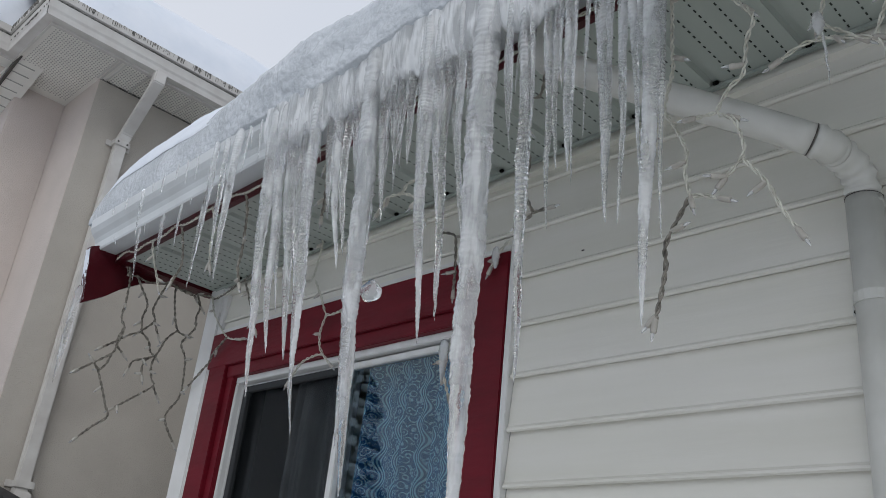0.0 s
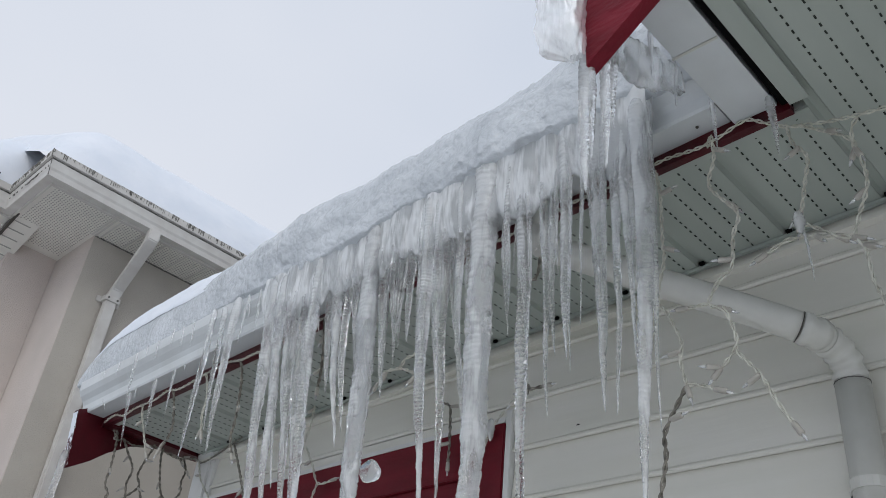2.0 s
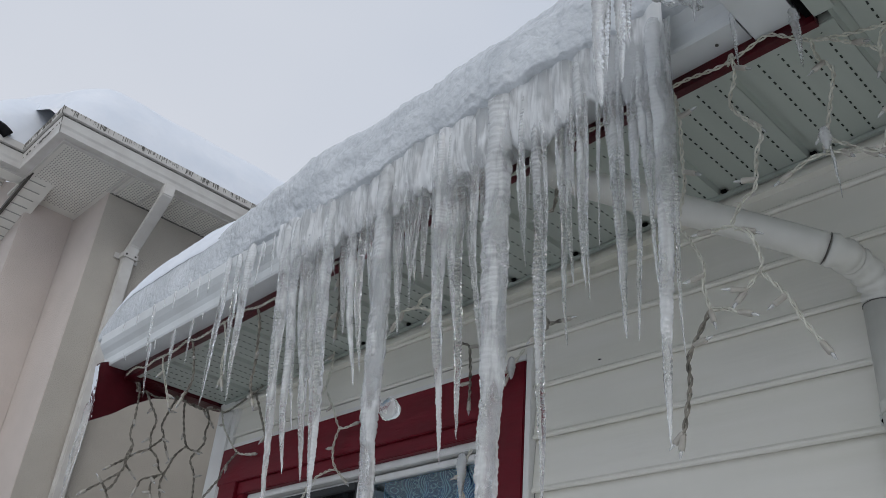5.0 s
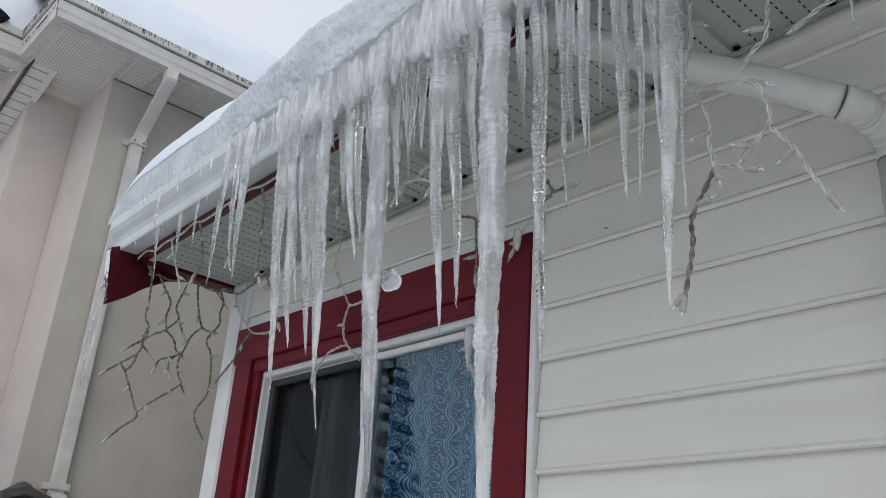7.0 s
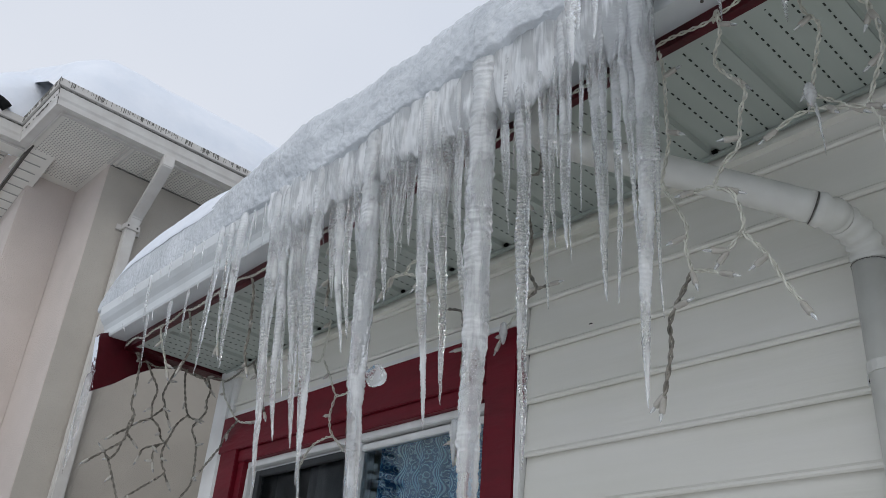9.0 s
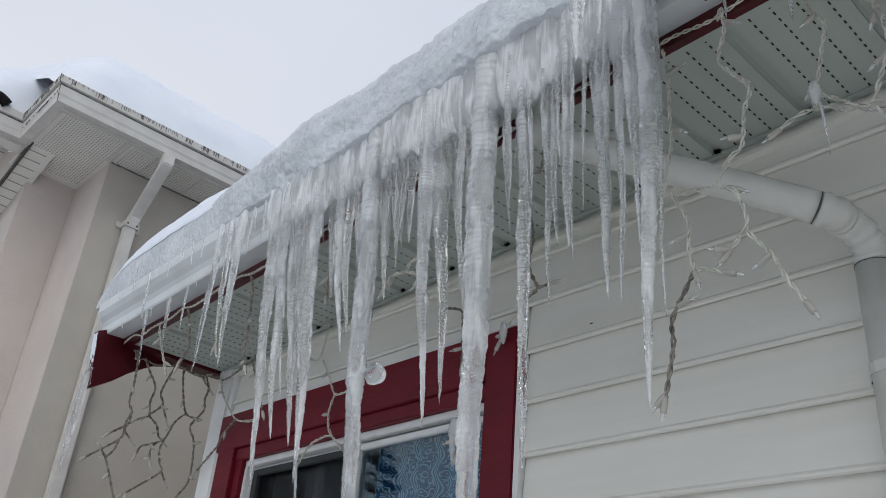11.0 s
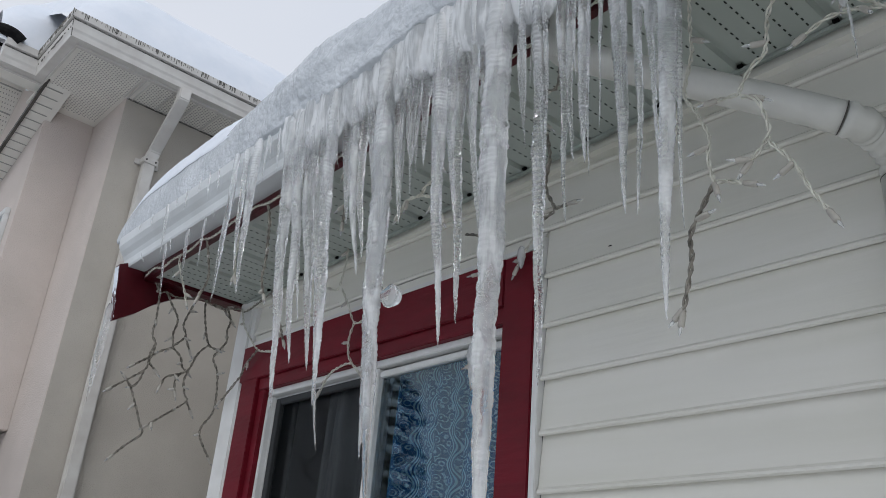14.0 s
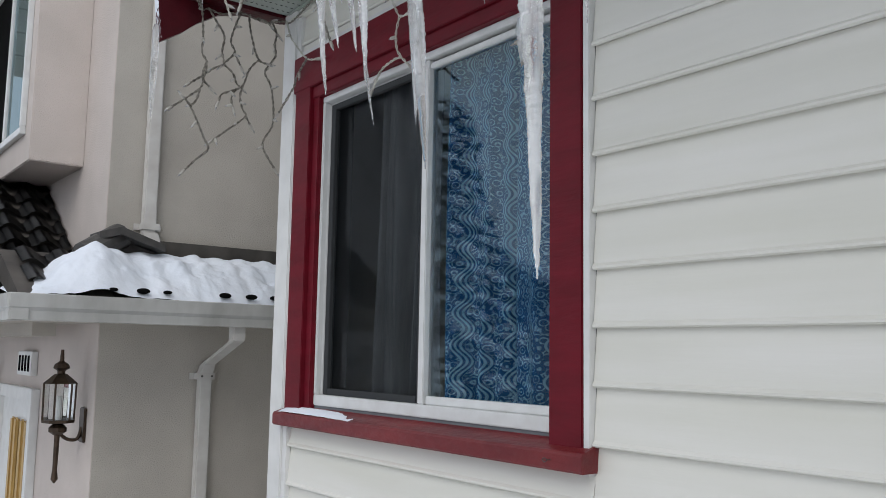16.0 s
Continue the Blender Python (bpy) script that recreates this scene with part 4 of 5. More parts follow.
for i in range(80):
    y = rng.uniform(GY - 0.09, GY2 - 0.1)
    w, h = rng.uniform(0.0015, 0.006), rng.uniform(0.006, 0.04)
    box(streaks, GX - 0.0937, GX - 0.091, y, y + w, SZ + 0.146 - h, SZ + 0.147)
    if i % 3 == 0:
        box(streaks, GX - 0.0765, GX - 0.070, y, y + w * 3, SZ + 0.055 - 0.01 * rng.random(), SZ + 0.06)
part("dirt_streaks", streaks, GRIME_SHADE, ug)["kind"] = "stuff"
eave = part("upper_soffit", boxed(GX, 6.0, GY, NY + 0.56, SZ, SZ + 0.02), NBR_SOFFIT, nb, "white perforated soffit")
dots = bmesh.new()
for i in range(90):
    for j in range(30):
        x, y = GX + 0.03 + i * 0.0165, GY + 0.02 + j * 0.0235 + (i % 2) * 0.0118
        if (y < NY - 0.01 and not -0.385 < x < -0.32) or (x < -0.39 and y < 3.59):
            box(dots, x, x + 0.0065, y, y + 0.009, SZ - 0.0015, SZ + 0.001)
part("soffit_holes", dots, HOLE, eave)["kind"] = "stuff"
for x in (-0.385, -0.365, -0.335, -0.19, -0.04, 0.11, 0.26, 0.41):
    part("soffit_joint", boxed(x, x + 0.010, GY, NY, SZ - 0.006, SZ), NBR_WHITE, eave)
part("soffit_joint", boxed(GX, 1.0, GY + 0.004, GY + 0.016, SZ - 0.008, SZ), NBR_WHITE, eave)
# dark strip painted as the shadow line where wall meets soffit
part("wall_shadow_gap", boxed(NX, 1.0, NY - 0.008, NY, SZ - 0.007, SZ), GRIME_SHADE, eave)


# the gable that stands forward: its rake falls away from the corner
def verge_z(y):
    return 4.72 - 1.05 * (y - 4.13)


def strip_z(y):
    return SZ - 0.29 * (y - 3.30)


part("gable_infill", prism(bmesh.new(), [(3.46, SZ + 0.02), (4.10, 4.76), (4.86, verge_z(4.86) + 0.02), (4.86, strip_z(4.86) + 0.012), (3.46, strip_z(3.46) + 0.012)], "x", -0.73, -0.66), STUCCO_PALE, nb, "stucco under the gable's rake")
part("upper_soffit", prism(bmesh.new(), [(GY2, SZ), (3.47, SZ), (4.08, 4.765), (4.08, 4.79), (3.46, SZ + 0.03), (GY2, SZ + 0.02)], "x", -1.04, -0.655), NBR_SOFFIT, nb, "white perforated soffit")
strip = part("eave_strip", prism(bmesh.new(), [(3.27, strip_z(3.27)), (5.0, strip_z(5.0)), (5.0, strip_z(5.0) + 0.03), (3.27, strip_z(3.27) + 0.012)], "x", -0.765, -0.62), NBR_SOFFIT, nb, "narrow perforated soffit strip")
part("strip_edge", prism(bmesh.new(), [(3.27, strip_z(3.27) - 0.012), (5.0, strip_z(5.0) - 0.012), (5.0, strip_z(5.0) + 0.02), (3.27, strip_z(3.27) + 0.02)], "x", -0.775, -0.758), FELT, strip)
for i in range(22):
    y = 3.34 + 0.075 * i
    part("soffit_joint", prism(bmesh.new(), [(y, strip_z(y) - 0.003), (y + 0.006, strip_z(y + 0.006) - 0.003), (y + 0.006, strip_z(y)), (y, strip_z(y))], "x", -0.756, -0.655), HOLE, strip)
part("verge", prism(bmesh.new(), [(4.02, verge_z(4.02) - 0.02), (5.35, verge_z(5.35) - 0.02), (5.35, verge_z(5.35) + 0.13), (4.02, verge_z(4.02) + 0.13)], "x", -1.07, -1.03), NBR_WHITE, nb, "white verge board")
vs = part("verge_soffit", prism(bmesh.new(), [(4.06, verge_z(4.06)), (5.35, verge_z(5.35)), (5.35, verge_z(5.35) + 0.03), (4.06, verge_z(4.06) + 0.03)], "x", -1.03, -0.72), NBR_SOFFIT, nb, "white perforated verge soffit")
holes = bmesh.new()
for i in range(10):
    y = 4.10 + 0.125 * i
    part("soffit_joint", prism(bmesh.new(), [(y, verge_z(y) - 0.004), (y + 0.005, verge_z(y + 0.005) - 0.004), (y + 0.005, verge_z(y + 0.005)), (y, verge_z(y))], "x", -1.03, -0.735), HOLE, vs)
    for a in range(16):
        for c in range(5):
            x, q = -1.02 + a * 0.0178 + (c % 2) * 0.009, y + 0.018 + c * 0.021
            prism(holes, [(q, verge_z(q) - 0.0015), (q + 0.006, verge_z(q + 0.006) - 0.0015), (q + 0.006, verge_z(q + 0.006) + 0.001), (q, verge_z(q) + 0.001)], "x", x, x + 0.006)
part("soffit_holes", holes, HOLE, vs)["kind"] = "stuff"
part("verge_end", prism(bmesh.new(), [(-1.075, 4.76), (-0.90, 4.74), (-0.90, 4.93), (-1.075, 4.95)], "y", 3.985, 4.02), NBR_WHITE, nb, "weathered grey end of the verge board")
for i in range(5):
    y = 4.02 + i * 0.26
    z = verge_z(y) + 0.03
    part("verge_tile", prism(bmesh.new(), [(y, z + 0.055), (y + 0.31, z - 0.265), (y + 0.31, z - 0.205), (y, z + 0.115)], "x", -1.125, -0.85), BLACK, nb)
for i in range(5):
    x = -1.10 + 0.052 * i
    part("end_tile", tube(bmesh.new(), [(x, 3.90, 4.78 + 0.012 * i), (x + 0.01, 4.10, 4.85)], 0.024, 8), BLACK, nb)
part("ridge_tile", tube(bmesh.new(), smooth_path([(-1.13, 3.36, 4.625), (-1.08, 3.30, 4.635), (-1.01, 3.275, 4.62), (-0.965, 3.275, 4.595)], 0.02), 0.036, 12), BLACK, nb, "black ridge cap")
part("upper_roof", prism(bmesh.new(), [(2.72, SZ + 0.14), (6.0, SZ + 1.9), (6.0, SZ + 1.7), (2.80, SZ + 0.10)], "x", -0.55, 6.0), TILE, nb)


def upper_snow(u, v):
    x = -0.852 + 4.5 * u
    y = 2.722 + 1.8 * v
    e = min(1, 16 * u) ** 0.5
    h = 0.34 * min(1, v * 7.0) ** 0.5 * e
    return (x, y, SZ + 0.14 + (y - 2.715) * 0.50 + h + 0.02 * noise.noise((x * 3, y * 3, 0)))


solid("snow_on_neighbour_roof", grid_sheet(bmesh.new(), upper_snow, 70, 40), SNOW, "deep smooth snow on the next house's roof", "snow", smooth=True)
solid("snow_on_neighbour_gable", grid_sheet(bmesh.new(), lambda u, v: (-1.09 + 0.62 * u, 3.285 + 0.9 * v, SZ + 0.13 + 0.42 * math.sin(math.pi * min(1, 0.12 + 0.85 * u)) ** 0.5 * min(1, 6 * v) ** 0.5 + 0.1 * v), 24, 24), SNOW, "rounded snow on the gable ridge", "snow", smooth=True)


def square_pipe(name, pts, w, d, parent, mat):
    bm = bmesh.new()
    rings = []
    pts = [Vector(p) for p in pts]
    for p in pts:
        rings.append([bm.verts.new(p + Vector((sx * w / 2, sy * d / 2, 0))) for sx, sy in ((-1, -1), (1, -1), (1, 1), (-1, 1))])
    for a, b in zip(rings, rings[1:]):
        for k in range(4):
            bm.faces.new((a[k], a[(k + 1) % 4], b[(k + 1) % 4], b[k]))
    bm.faces.new(rings[0])
    bm.faces.new(rings[-1])
    bmesh.ops.bevel(bm, geom=bm.edges[:], offset=0.006, segments=2, affect="EDGES")
    return part(name, bm, mat, parent)


def downspout(x, y, top, bottom, gx, gy, gz):
    d = thing("downspout", "white rectangular downspout strapped to stucco wall", "downspout", "downspouts of the next house")
    square_pipe("shaft", [(x, y - 0.04, bottom), (x, y - 0.04, top)], 0.068, 0.052, d, NBR_WHITE)
    square_pipe("slanted_run", [(x, y - 0.04, top - 0.03), (x + 0.01, y - 0.05, top + 0.03), (gx, gy, gz - 0.08), (gx, gy, gz)], 0.070, 0.056, d, NBR_WHITE)
    for s in (-1, 1):
        part("strap", boxed(x + s * 0.043 - (0.03 if s < 0 else 0), x + s * 0.043 + (0.03 if s > 0 else 0), y - 0.012, y - 0.002, top - 0.05, top - 0.015, 0.002), NBR_WHITE, d)
    part("strap_band", boxed(x - 0.046, x + 0.046, y - 0.075, y - 0.004, top - 0.05, top - 0.015, 0.002), NBR_WHITE, d)
    for s in (-1, 1):
        part("screw", tube(bmesh.new(), [(x + s * 0.028, y - 0.075, top - 0.032), (x + s * 0.028, y - 0.078, top - 0.032)], 0.006, 8), FELT, d)
    return d


d1 = downspout(-0.155, NY, 4.10, 2.02, -0.155, 2.76, SZ + 0.01)
for s in (-1, 1):
    part("strap", boxed(-0.150 + s * 0.043 - (0.03 if s < 0 else 0), -0.150 + s * 0.043 + (0.03 if s > 0 else 0), NY - 0.012, NY - 0.002, 2.085, 2.12, 0.002), NBR_WHITE, d1)
part("strap_band", boxed(-0.196, -0.104, NY - 0.075, NY - 0.004, 2.085, 2.12, 0.002), NBR_WHITE, d1)
square_pipe("foot_bend", [(-0.150, NY - 0.04, 2.07), (-0.140, NY - 0.06, 2.01), (-0.120, NY - 0.09, 1.985)], 0.085, 0.065, d1, NBR_WHITE)
downspout(0.20, NY, 1.345, -0.85, 0.20, 2.66, 1.585)

# the lower roof with its gutter and half-melted snow
GL = [(0.0, 0.0), (-0.075, 0.0), (-0.08, 0.05), (-0.095, 0.07), (-0.105, 0.14), (-0.09, 0.145), (0.0, 0.13)]
LZ = 1.575
part("lower_gutter", prism(bmesh.new(), [(2.66 + 0.9 * p, LZ + q * 0.82) for p, q in GL], "x", -0.90, 6.0), LOW_GUTTER, nb, "weathered white gutter below the lower roof")
part("lower_gutter", prism(bmesh.new(), [(-0.82 + 0.9 * p, LZ + q * 0.82) for p, q in GL], "y", 2.58, 9.0), LOW_GUTTER, nb, "weathered white gutter below the lower roof")
part("porch_ceiling", boxed(-0.82, 6.0, 2.66, NY, LZ + 0.01, LZ + 0.03), NBR_SOFFIT, nb)
part("porch_ceiling", boxed(-0.82, NX, NY, 9.0, LZ + 0.01, LZ + 0.03), STUCCO, nb)
part("porch_beam", boxed(-0.62, -0.50, 3.4, 9.0, LZ - 0.06, LZ + 0.02), STUCCO, nb)
lower = part("lower_roof", prism(bmesh.new(), [(2.60, LZ + 0.11), (NY + 0.02, 1.93), (NY + 0.02, 1.80), (2.64, LZ + 0.06)], "x", -0.86, 6.0), FELT, nb)
part("wall_flashing", boxed(NX, 6.0, NY - 0.035, NY, 1.90, 2.035, 0.006), FELT, nb, "dark metal flashing at the foot of the wall")


def tile_mesh(wd, ln):
    """One concrete tile: a waved sheet with a thick front edge."""
    bm = bmesh.new()
    def at(u, v):
        return (wd * u, ln * v, 0.022 * math.sin(2 * math.pi * u) + 0.03 * (1 - v))
    grid_sheet(bm, at, 10, 1)
    bmesh.ops.solidify(bm, geom=bm.faces[:], thickness=0.016)
    return mesh_of("roof_tile", bm, TILE, True)


tm = tile_mesh(0.18, 0.20)
slope_a = math.atan2(0.30, 0.5)
for i in range(22):
    for j in range(3):
        x = -0.80 + 0.17 * i
        ob = new("roof_tile", tm)
        ob.parent = lower
        ob.matrix_basis = Matrix.Translation((x, 2.60 + 0.155 * j, LZ + 0.066 + 0.095 * j)) @ Euler((slope_a, 0, 0)).to_matrix().to_4x4()
entry = part("entry_roof", prism(bmesh.new(), [(3.22, 1.68), (4.6, 2.60), (4.6, 2.50), (3.22, 1.60)], "x", -1.6, NX), FELT, nb)
for i in range(7):
    for j in range(9):
        ob = new("roof_tile", tm)
        ob.parent = entry
        ob.matrix_basis = Matrix.Translation((-0.56 - 0.168 * i, 3.22 + 0.155 * j, 1.70 + 0.1023 * j)) @ Euler((math.atan2(0.66, 1.0), 0, 0)).to_matrix().to_4x4()
part("hip_cap", tube(bmesh.new(), [(-0.52, 2.92, 1.915), (-0.30, 3.06, 2.04)], [0.06, 0.07], 12), TILE, nb, "black hip cap tile")
part("apron_tile", prism(bmesh.new(), [(-0.44, 2.04), (-0.33, 2.075), (-0.10, 2.0), (-0.10, 1.965), (-0.33, 2.035), (-0.44, 2.0)], "y", 2.93, 3.098), TILE, nb, "black apron tile at the wall corner")


def lower_snow(u, v):
    x = -0.86 + 3.4 * u
    y = 2.585 + 0.44 * v
    e = min(1, 16 * u) ** 0.5
    mound = 0.10 * math.exp(-((x + 0.50) / 0.13) ** 2) * math.sin(math.pi * min(1, v + 0.1))
    wave = 0.010 * math.sin(2 * math.pi * (x + 0.8) / 0.14) * (0.3 + v) + 0.012 * noise.noise((x * 17, y * 19, 5)) + 0.005 * noise.noise((x * 45, y * 45, 7))
    thick = (0.078 + wave + 0.03 * noise.noise((x * 6, y * 9, 2))) * math.sin(math.pi * (0.08 + 0.86 * v)) ** 0.6
    hip = min(1.0, 0.25 + 6.0 * u)
    return (x, y, LZ + 0.092 + 0.62 * (y - 2.60) * hip + thick * e + mound)


solid("snow_on_lower_roof", grid_sheet(bmesh.new(), lower_snow, 420, 54), SNOW, "half-melted snow over the tiles of the lower roof", "snow", smooth=True)
bm = bmesh.new()
for x in (-0.458, -0.318, -0.20, 0.096, 0.239, 0.376, 0.515, 0.655, 0.795):
    w = 0.022 if x in (-0.458, -0.20) else 0.033
    bmesh.ops.create_uvsphere(bm, u_segments=12, v_segments=8, radius=1.0, matrix=Matrix.Translation((x, 2.592, LZ + 0.155)) @ Matrix.Diagonal((w, 0.02, w * 0.42, 1)))
part("tile_mouths", bm, DARK, nb, "dark tile ends showing below the snow")["kind"] = "stuff"

# entrance: door, number plate, lantern
door = thing("door_1", "pale door frame with yellow wooden slatted door", "door", kind="structure")
dx = NX - 0.005
part("door_frame", boxed(dx - 0.05, dx, 4.22, 4.30, -0.85, 1.20, 0.004), TRIM_WHITE, door)
part("door_frame", boxed(dx - 0.05, dx, 5.12, 5.22, -0.85, 1.20, 0.004), TRIM_WHITE, door)
part("door_frame", boxed(dx - 0.048, dx, 4.302, 5.118, 1.12, 1.20, 0.004), TRIM_WHITE, door)
part("door_leaf", boxed(dx - 0.02, dx, 4.30, 5.12, -0.85, 1.12), VINYL, door)
for y in (4.32, 4.44, 4.60, 4.70):
    part("slat", boxed(dx - 0.045, dx - 0.02, y, y + 0.07, -0.80, 1.0, 0.01), WOOD, door, "yellow pine slat")
plate = thing("number_plate", "white house number plate with dark figures", "sign")
part("plate", boxed(dx - 0.04, dx, 4.33, 4.70, 1.275, 1.425, 0.004), TRIM_WHITE, plate)
for y in (4.40, 4.48, 4.56, 4.64):
    part("figure_bar", boxed(dx - 0.043, dx - 0.04, y - 0.022, y + 0.022, 1.30, 1.40), DARK, plate)
lamp = thing("wall_lantern", "aged bronze wall lantern with clear glass panes", "lantern", at=(dx - 0.13, 3.26, 1.05))
LXc, LYc = dx - 0.13, 3.26
def ring_tube(z0, r0, z1, r1, n=6):
    return tube(bmesh.new(), [(LXc, LYc, z0), (LXc, LYc, z1)], [r0, r1], n)
part("roof", ring_tube(1.270, 0.085, 1.320, 0.03), BRONZE, lamp)
part("finial", tube(bmesh.new(), [(LXc, LYc, 1.315), (LXc, LYc, 1.335), (LXc, LYc, 1.350), (LXc, LYc, 1.370), (LXc, LYc, 1.385), (LXc, LYc, 1.445)], [0.02, 0.02, 0.042, 0.035, 0.012, 0.008], 10), BRONZE, lamp)
part("floor_plate", ring_tube(1.070, 0.078, 1.085, 0.08), BRONZE, lamp)
part("stem", tube(bmesh.new(), [(LXc, LYc, 1.070), (LXc, LYc, 1.045), (LXc, LYc, 1.025), (LXc, LYc, 1.005), (LXc, LYc, 0.835), (LXc, LYc, 0.785), (LXc, LYc, 0.765)], [0.02, 0.045, 0.045, 0.014, 0.012, 0.018, 0.003], 10), BRONZE, lamp)
for k in range(6):
    a = math.pi * k / 3
    part("bar", tube(bmesh.new(), [(LXc + 0.077 * math.cos(a), LYc + 0.077 * math.sin(a), 1.085), (LXc + 0.08 * math.cos(a), LYc + 0.08 * math.sin(a), 1.270)], 0.005, 6), BRONZE, lamp)
    a2 = a + math.pi / 3
    bm = bmesh.new()
    q = [(LXc + 0.074 * math.cos(b), LYc + 0.074 * math.sin(b), z) for b, z in ((a, 1.085), (a2, 1.085), (a2, 1.270), (a, 1.270))]
    bm.faces.new([bm.verts.new(p) for p in q])
    part("pane", bm, GLASS, lamp)
part("candle", tube(bmesh.new(), [(LXc, LYc, 1.085), (LXc, LYc, 1.205)], 0.014, 10), TRIM_WHITE, lamp)
part("bracket", tube(bmesh.new(), smooth_path([(LXc, LYc, 1.025), (LXc + 0.05, LYc - 0.0, 0.985), (LXc + 0.10, LYc, 0.985), (dx - 0.01, LYc, 1.045)]), 0.009, 8), BRONZE, lamp)
part("wall_plate", boxed(dx - 0.014, dx, LYc - 0.045, LYc + 0.045, 0.965, 1.145, 0.005), BRONZE, lamp)
copy_thing(lamp, Matrix.Translation((dx - 0.13, 5.42, 1.05)))


# ---- strings of small white lights ----
def twisted(pts, mat_step=0.009, wire=0.0021):
    """A pair of thin wires wound round each other."""
    path = smooth_path(pts, mat_step)
    bm = bmesh.new()
    for ph in (0, math.pi):
        out = []
        for i, p in enumerate(path):
            t = (path[min(i + 1, len(path) - 1)] - path[max(i - 1, 0)]).normalized()
            s = t.orthogonal().normalized()
            a = ph + i * 1.15
            out.append(p + 0.0031 * (math.cos(a) * s + math.sin(a) * t.cross(s)))
        tube(bm, out, wire, 5)
    return bm


sock_mesh = mesh_of("socket", tube(bmesh.new(), [(0, 0, 0), (0, 0, -0.004), (0, 0, -0.020), (0, 0, -0.023)], [0.0035, 0.0048, 0.0052, 0.0045], 8), SOCKET, True)
bulb_mesh = mesh_of("bulb", tube(bmesh.new(), [(0, 0, -0.022), (0, 0, -0.028), (0, 0, -0.033), (0, 0, -0.036)], [0.0024, 0.0027, 0.0017, 0.0006], 8), ICE, True)


def socket(parent, at, way):
    q = Vector((0, 0, -1)).rotation_difference(Vector(way).normalized())
    ob = new("socket", sock_mesh)
    ob.parent = parent
    ob.matrix_basis = Matrix.LocRotScale(Vector(at), q, (1.25, 1.25, 1.25))
    b = new("bulb", bulb_mesh)
    b.parent = ob


lights = thing("icicle_light_string", "string of small unlit white lights with twisted wires", "string lights")
rng = random.Random(21)


def drop(pts, mat=WIRE, gap=0.11, first=0.07):
    part("drop_wire", twisted(pts, wire=0.0027 if mat is WIRE_DARK else 0.0022), mat, lights)
    path, run = smooth_path(pts, 0.01), first
    acc = 0.0
    for a, b in zip(path, path[1:]):
        acc += (b - a).length
        if acc > run:
            run += gap * rng.uniform(0.8, 1.25)
            side = rng.choice((-1, 1))
            socket(lights, b, (rng.uniform(-0.5, 0.5), side * rng.uniform(0.5, 1), rng.uniform(-0.9, 0.2)))
    socket(lights, path[-1], path[-1] - path[-4])


def run_line(y0, y1, n, sag, x=-0.474):
    return [(x - 0.004 * rng.random(), y0 + (y1 - y0) * i / n, eave_z(y0 + (y1 - y0) * i / n) + rng.uniform(-sag, sag * 0.6) - 0.004) for i in range(n + 1)]


part("main_wire", twisted(run_line(-0.74, 1.82, 32, 0.014)), WIRE, lights)
part("main_wire", twisted([(-0.474, -0.74, 3.0), (-0.476, -0.814, 3.011), (-0.474, -0.905, 3.003), (-0.474, -0.964, 3.010), (-0.474, -1.022, 3.024), (-0.47, -1.061, 2.999), (-0.46, -1.098, 2.974)]), WIRE, lights)
part("main_wire", twisted([(-0.42, y, z) for y, z in ((-1.066, 3.034), (-1.09, 3.007), (-1.177, 2.975), (-1.248, 2.958), (-1.317, 2.949), (-1.40, 2.955), (-1.60, 2.97))]), WIRE, lights)


def hang(pairs, x=-0.474, mat=WIRE, gap=0.14):
    drop([(x, y, z) for y, z in pairs], mat, gap)


def net(pairs, y=1.845, gap=0.12):
    drop([(a, y + rng.uniform(-0.008, 0.008), b) for a, b in pairs], WIRE_DARK, gap)


# strands beside the downpipe
hang([(-0.792, 2.99), (-0.801, 2.916), (-0.801, 2.794), (-0.802, 2.735), (-0.782, 2.646), (-0.804, 2.596), (-0.831, 2.527), (-0.826, 2.485), (-0.837, 2.426)])
hang([(-0.837, 2.426), (-0.796, 2.362), (-0.782, 2.331), (-0.783, 2.285), (-0.762, 2.190)], mat=WIRE_DARK)
hang([(-0.837, 2.426), (-0.861, 2.422), (-0.894, 2.406)], gap=0.3)
hang([(-0.929, 2.993), (-0.938, 3.022), (-0.94, 2.956), (-0.924, 2.883), (-0.98, 2.789), (-0.966, 2.737), (-0.955, 2.66), (-0.928, 2.642), (-0.898, 2.593), (-0.926, 2.573), (-0.941, 2.541), (-0.95, 2.489), (-0.934, 2.465), (-0.913, 2.445)])
hang([(-0.946, 2.473), (-0.989, 2.411), (-1.013, 2.353), (-1.038, 2.306)], gap=0.3)
hang([(-0.898, 2.593), (-0.853, 2.598)], gap=0.3)
hang([(-1.09, 3.007), (-1.097, 2.956), (-1.122, 2.906), (-1.109, 2.844), (-1.087, 2.753)], -0.42)
hang([(-1.092, 2.745), (-1.129, 2.712), (-1.149, 2.693), (-1.18, 2.676)], -0.42, gap=0.3)
hang([(-1.18, 2.676), (-1.133, 2.698), (-1.094, 2.713), (-1.052, 2.718), (-1.01, 2.703)], -0.42, gap=0.3)
hang([(-1.236, 2.956), (-1.217, 2.919), (-1.228, 2.798), (-1.198, 2.715), (-1.185, 2.674), (-1.198, 2.651), (-1.203, 2.566), (-1.212, 2.529), (-1.22, 2.461), (-1.235, 2.36)], -0.42)
hang([(-1.116, 2.998), (-1.205, 2.917), (-1.217, 2.882)], -0.42, gap=0.3)
hang([(-1.43, 2.955), (-1.45, 2.87), (-1.43, 2.78), (-1.46, 2.70)], -0.42)
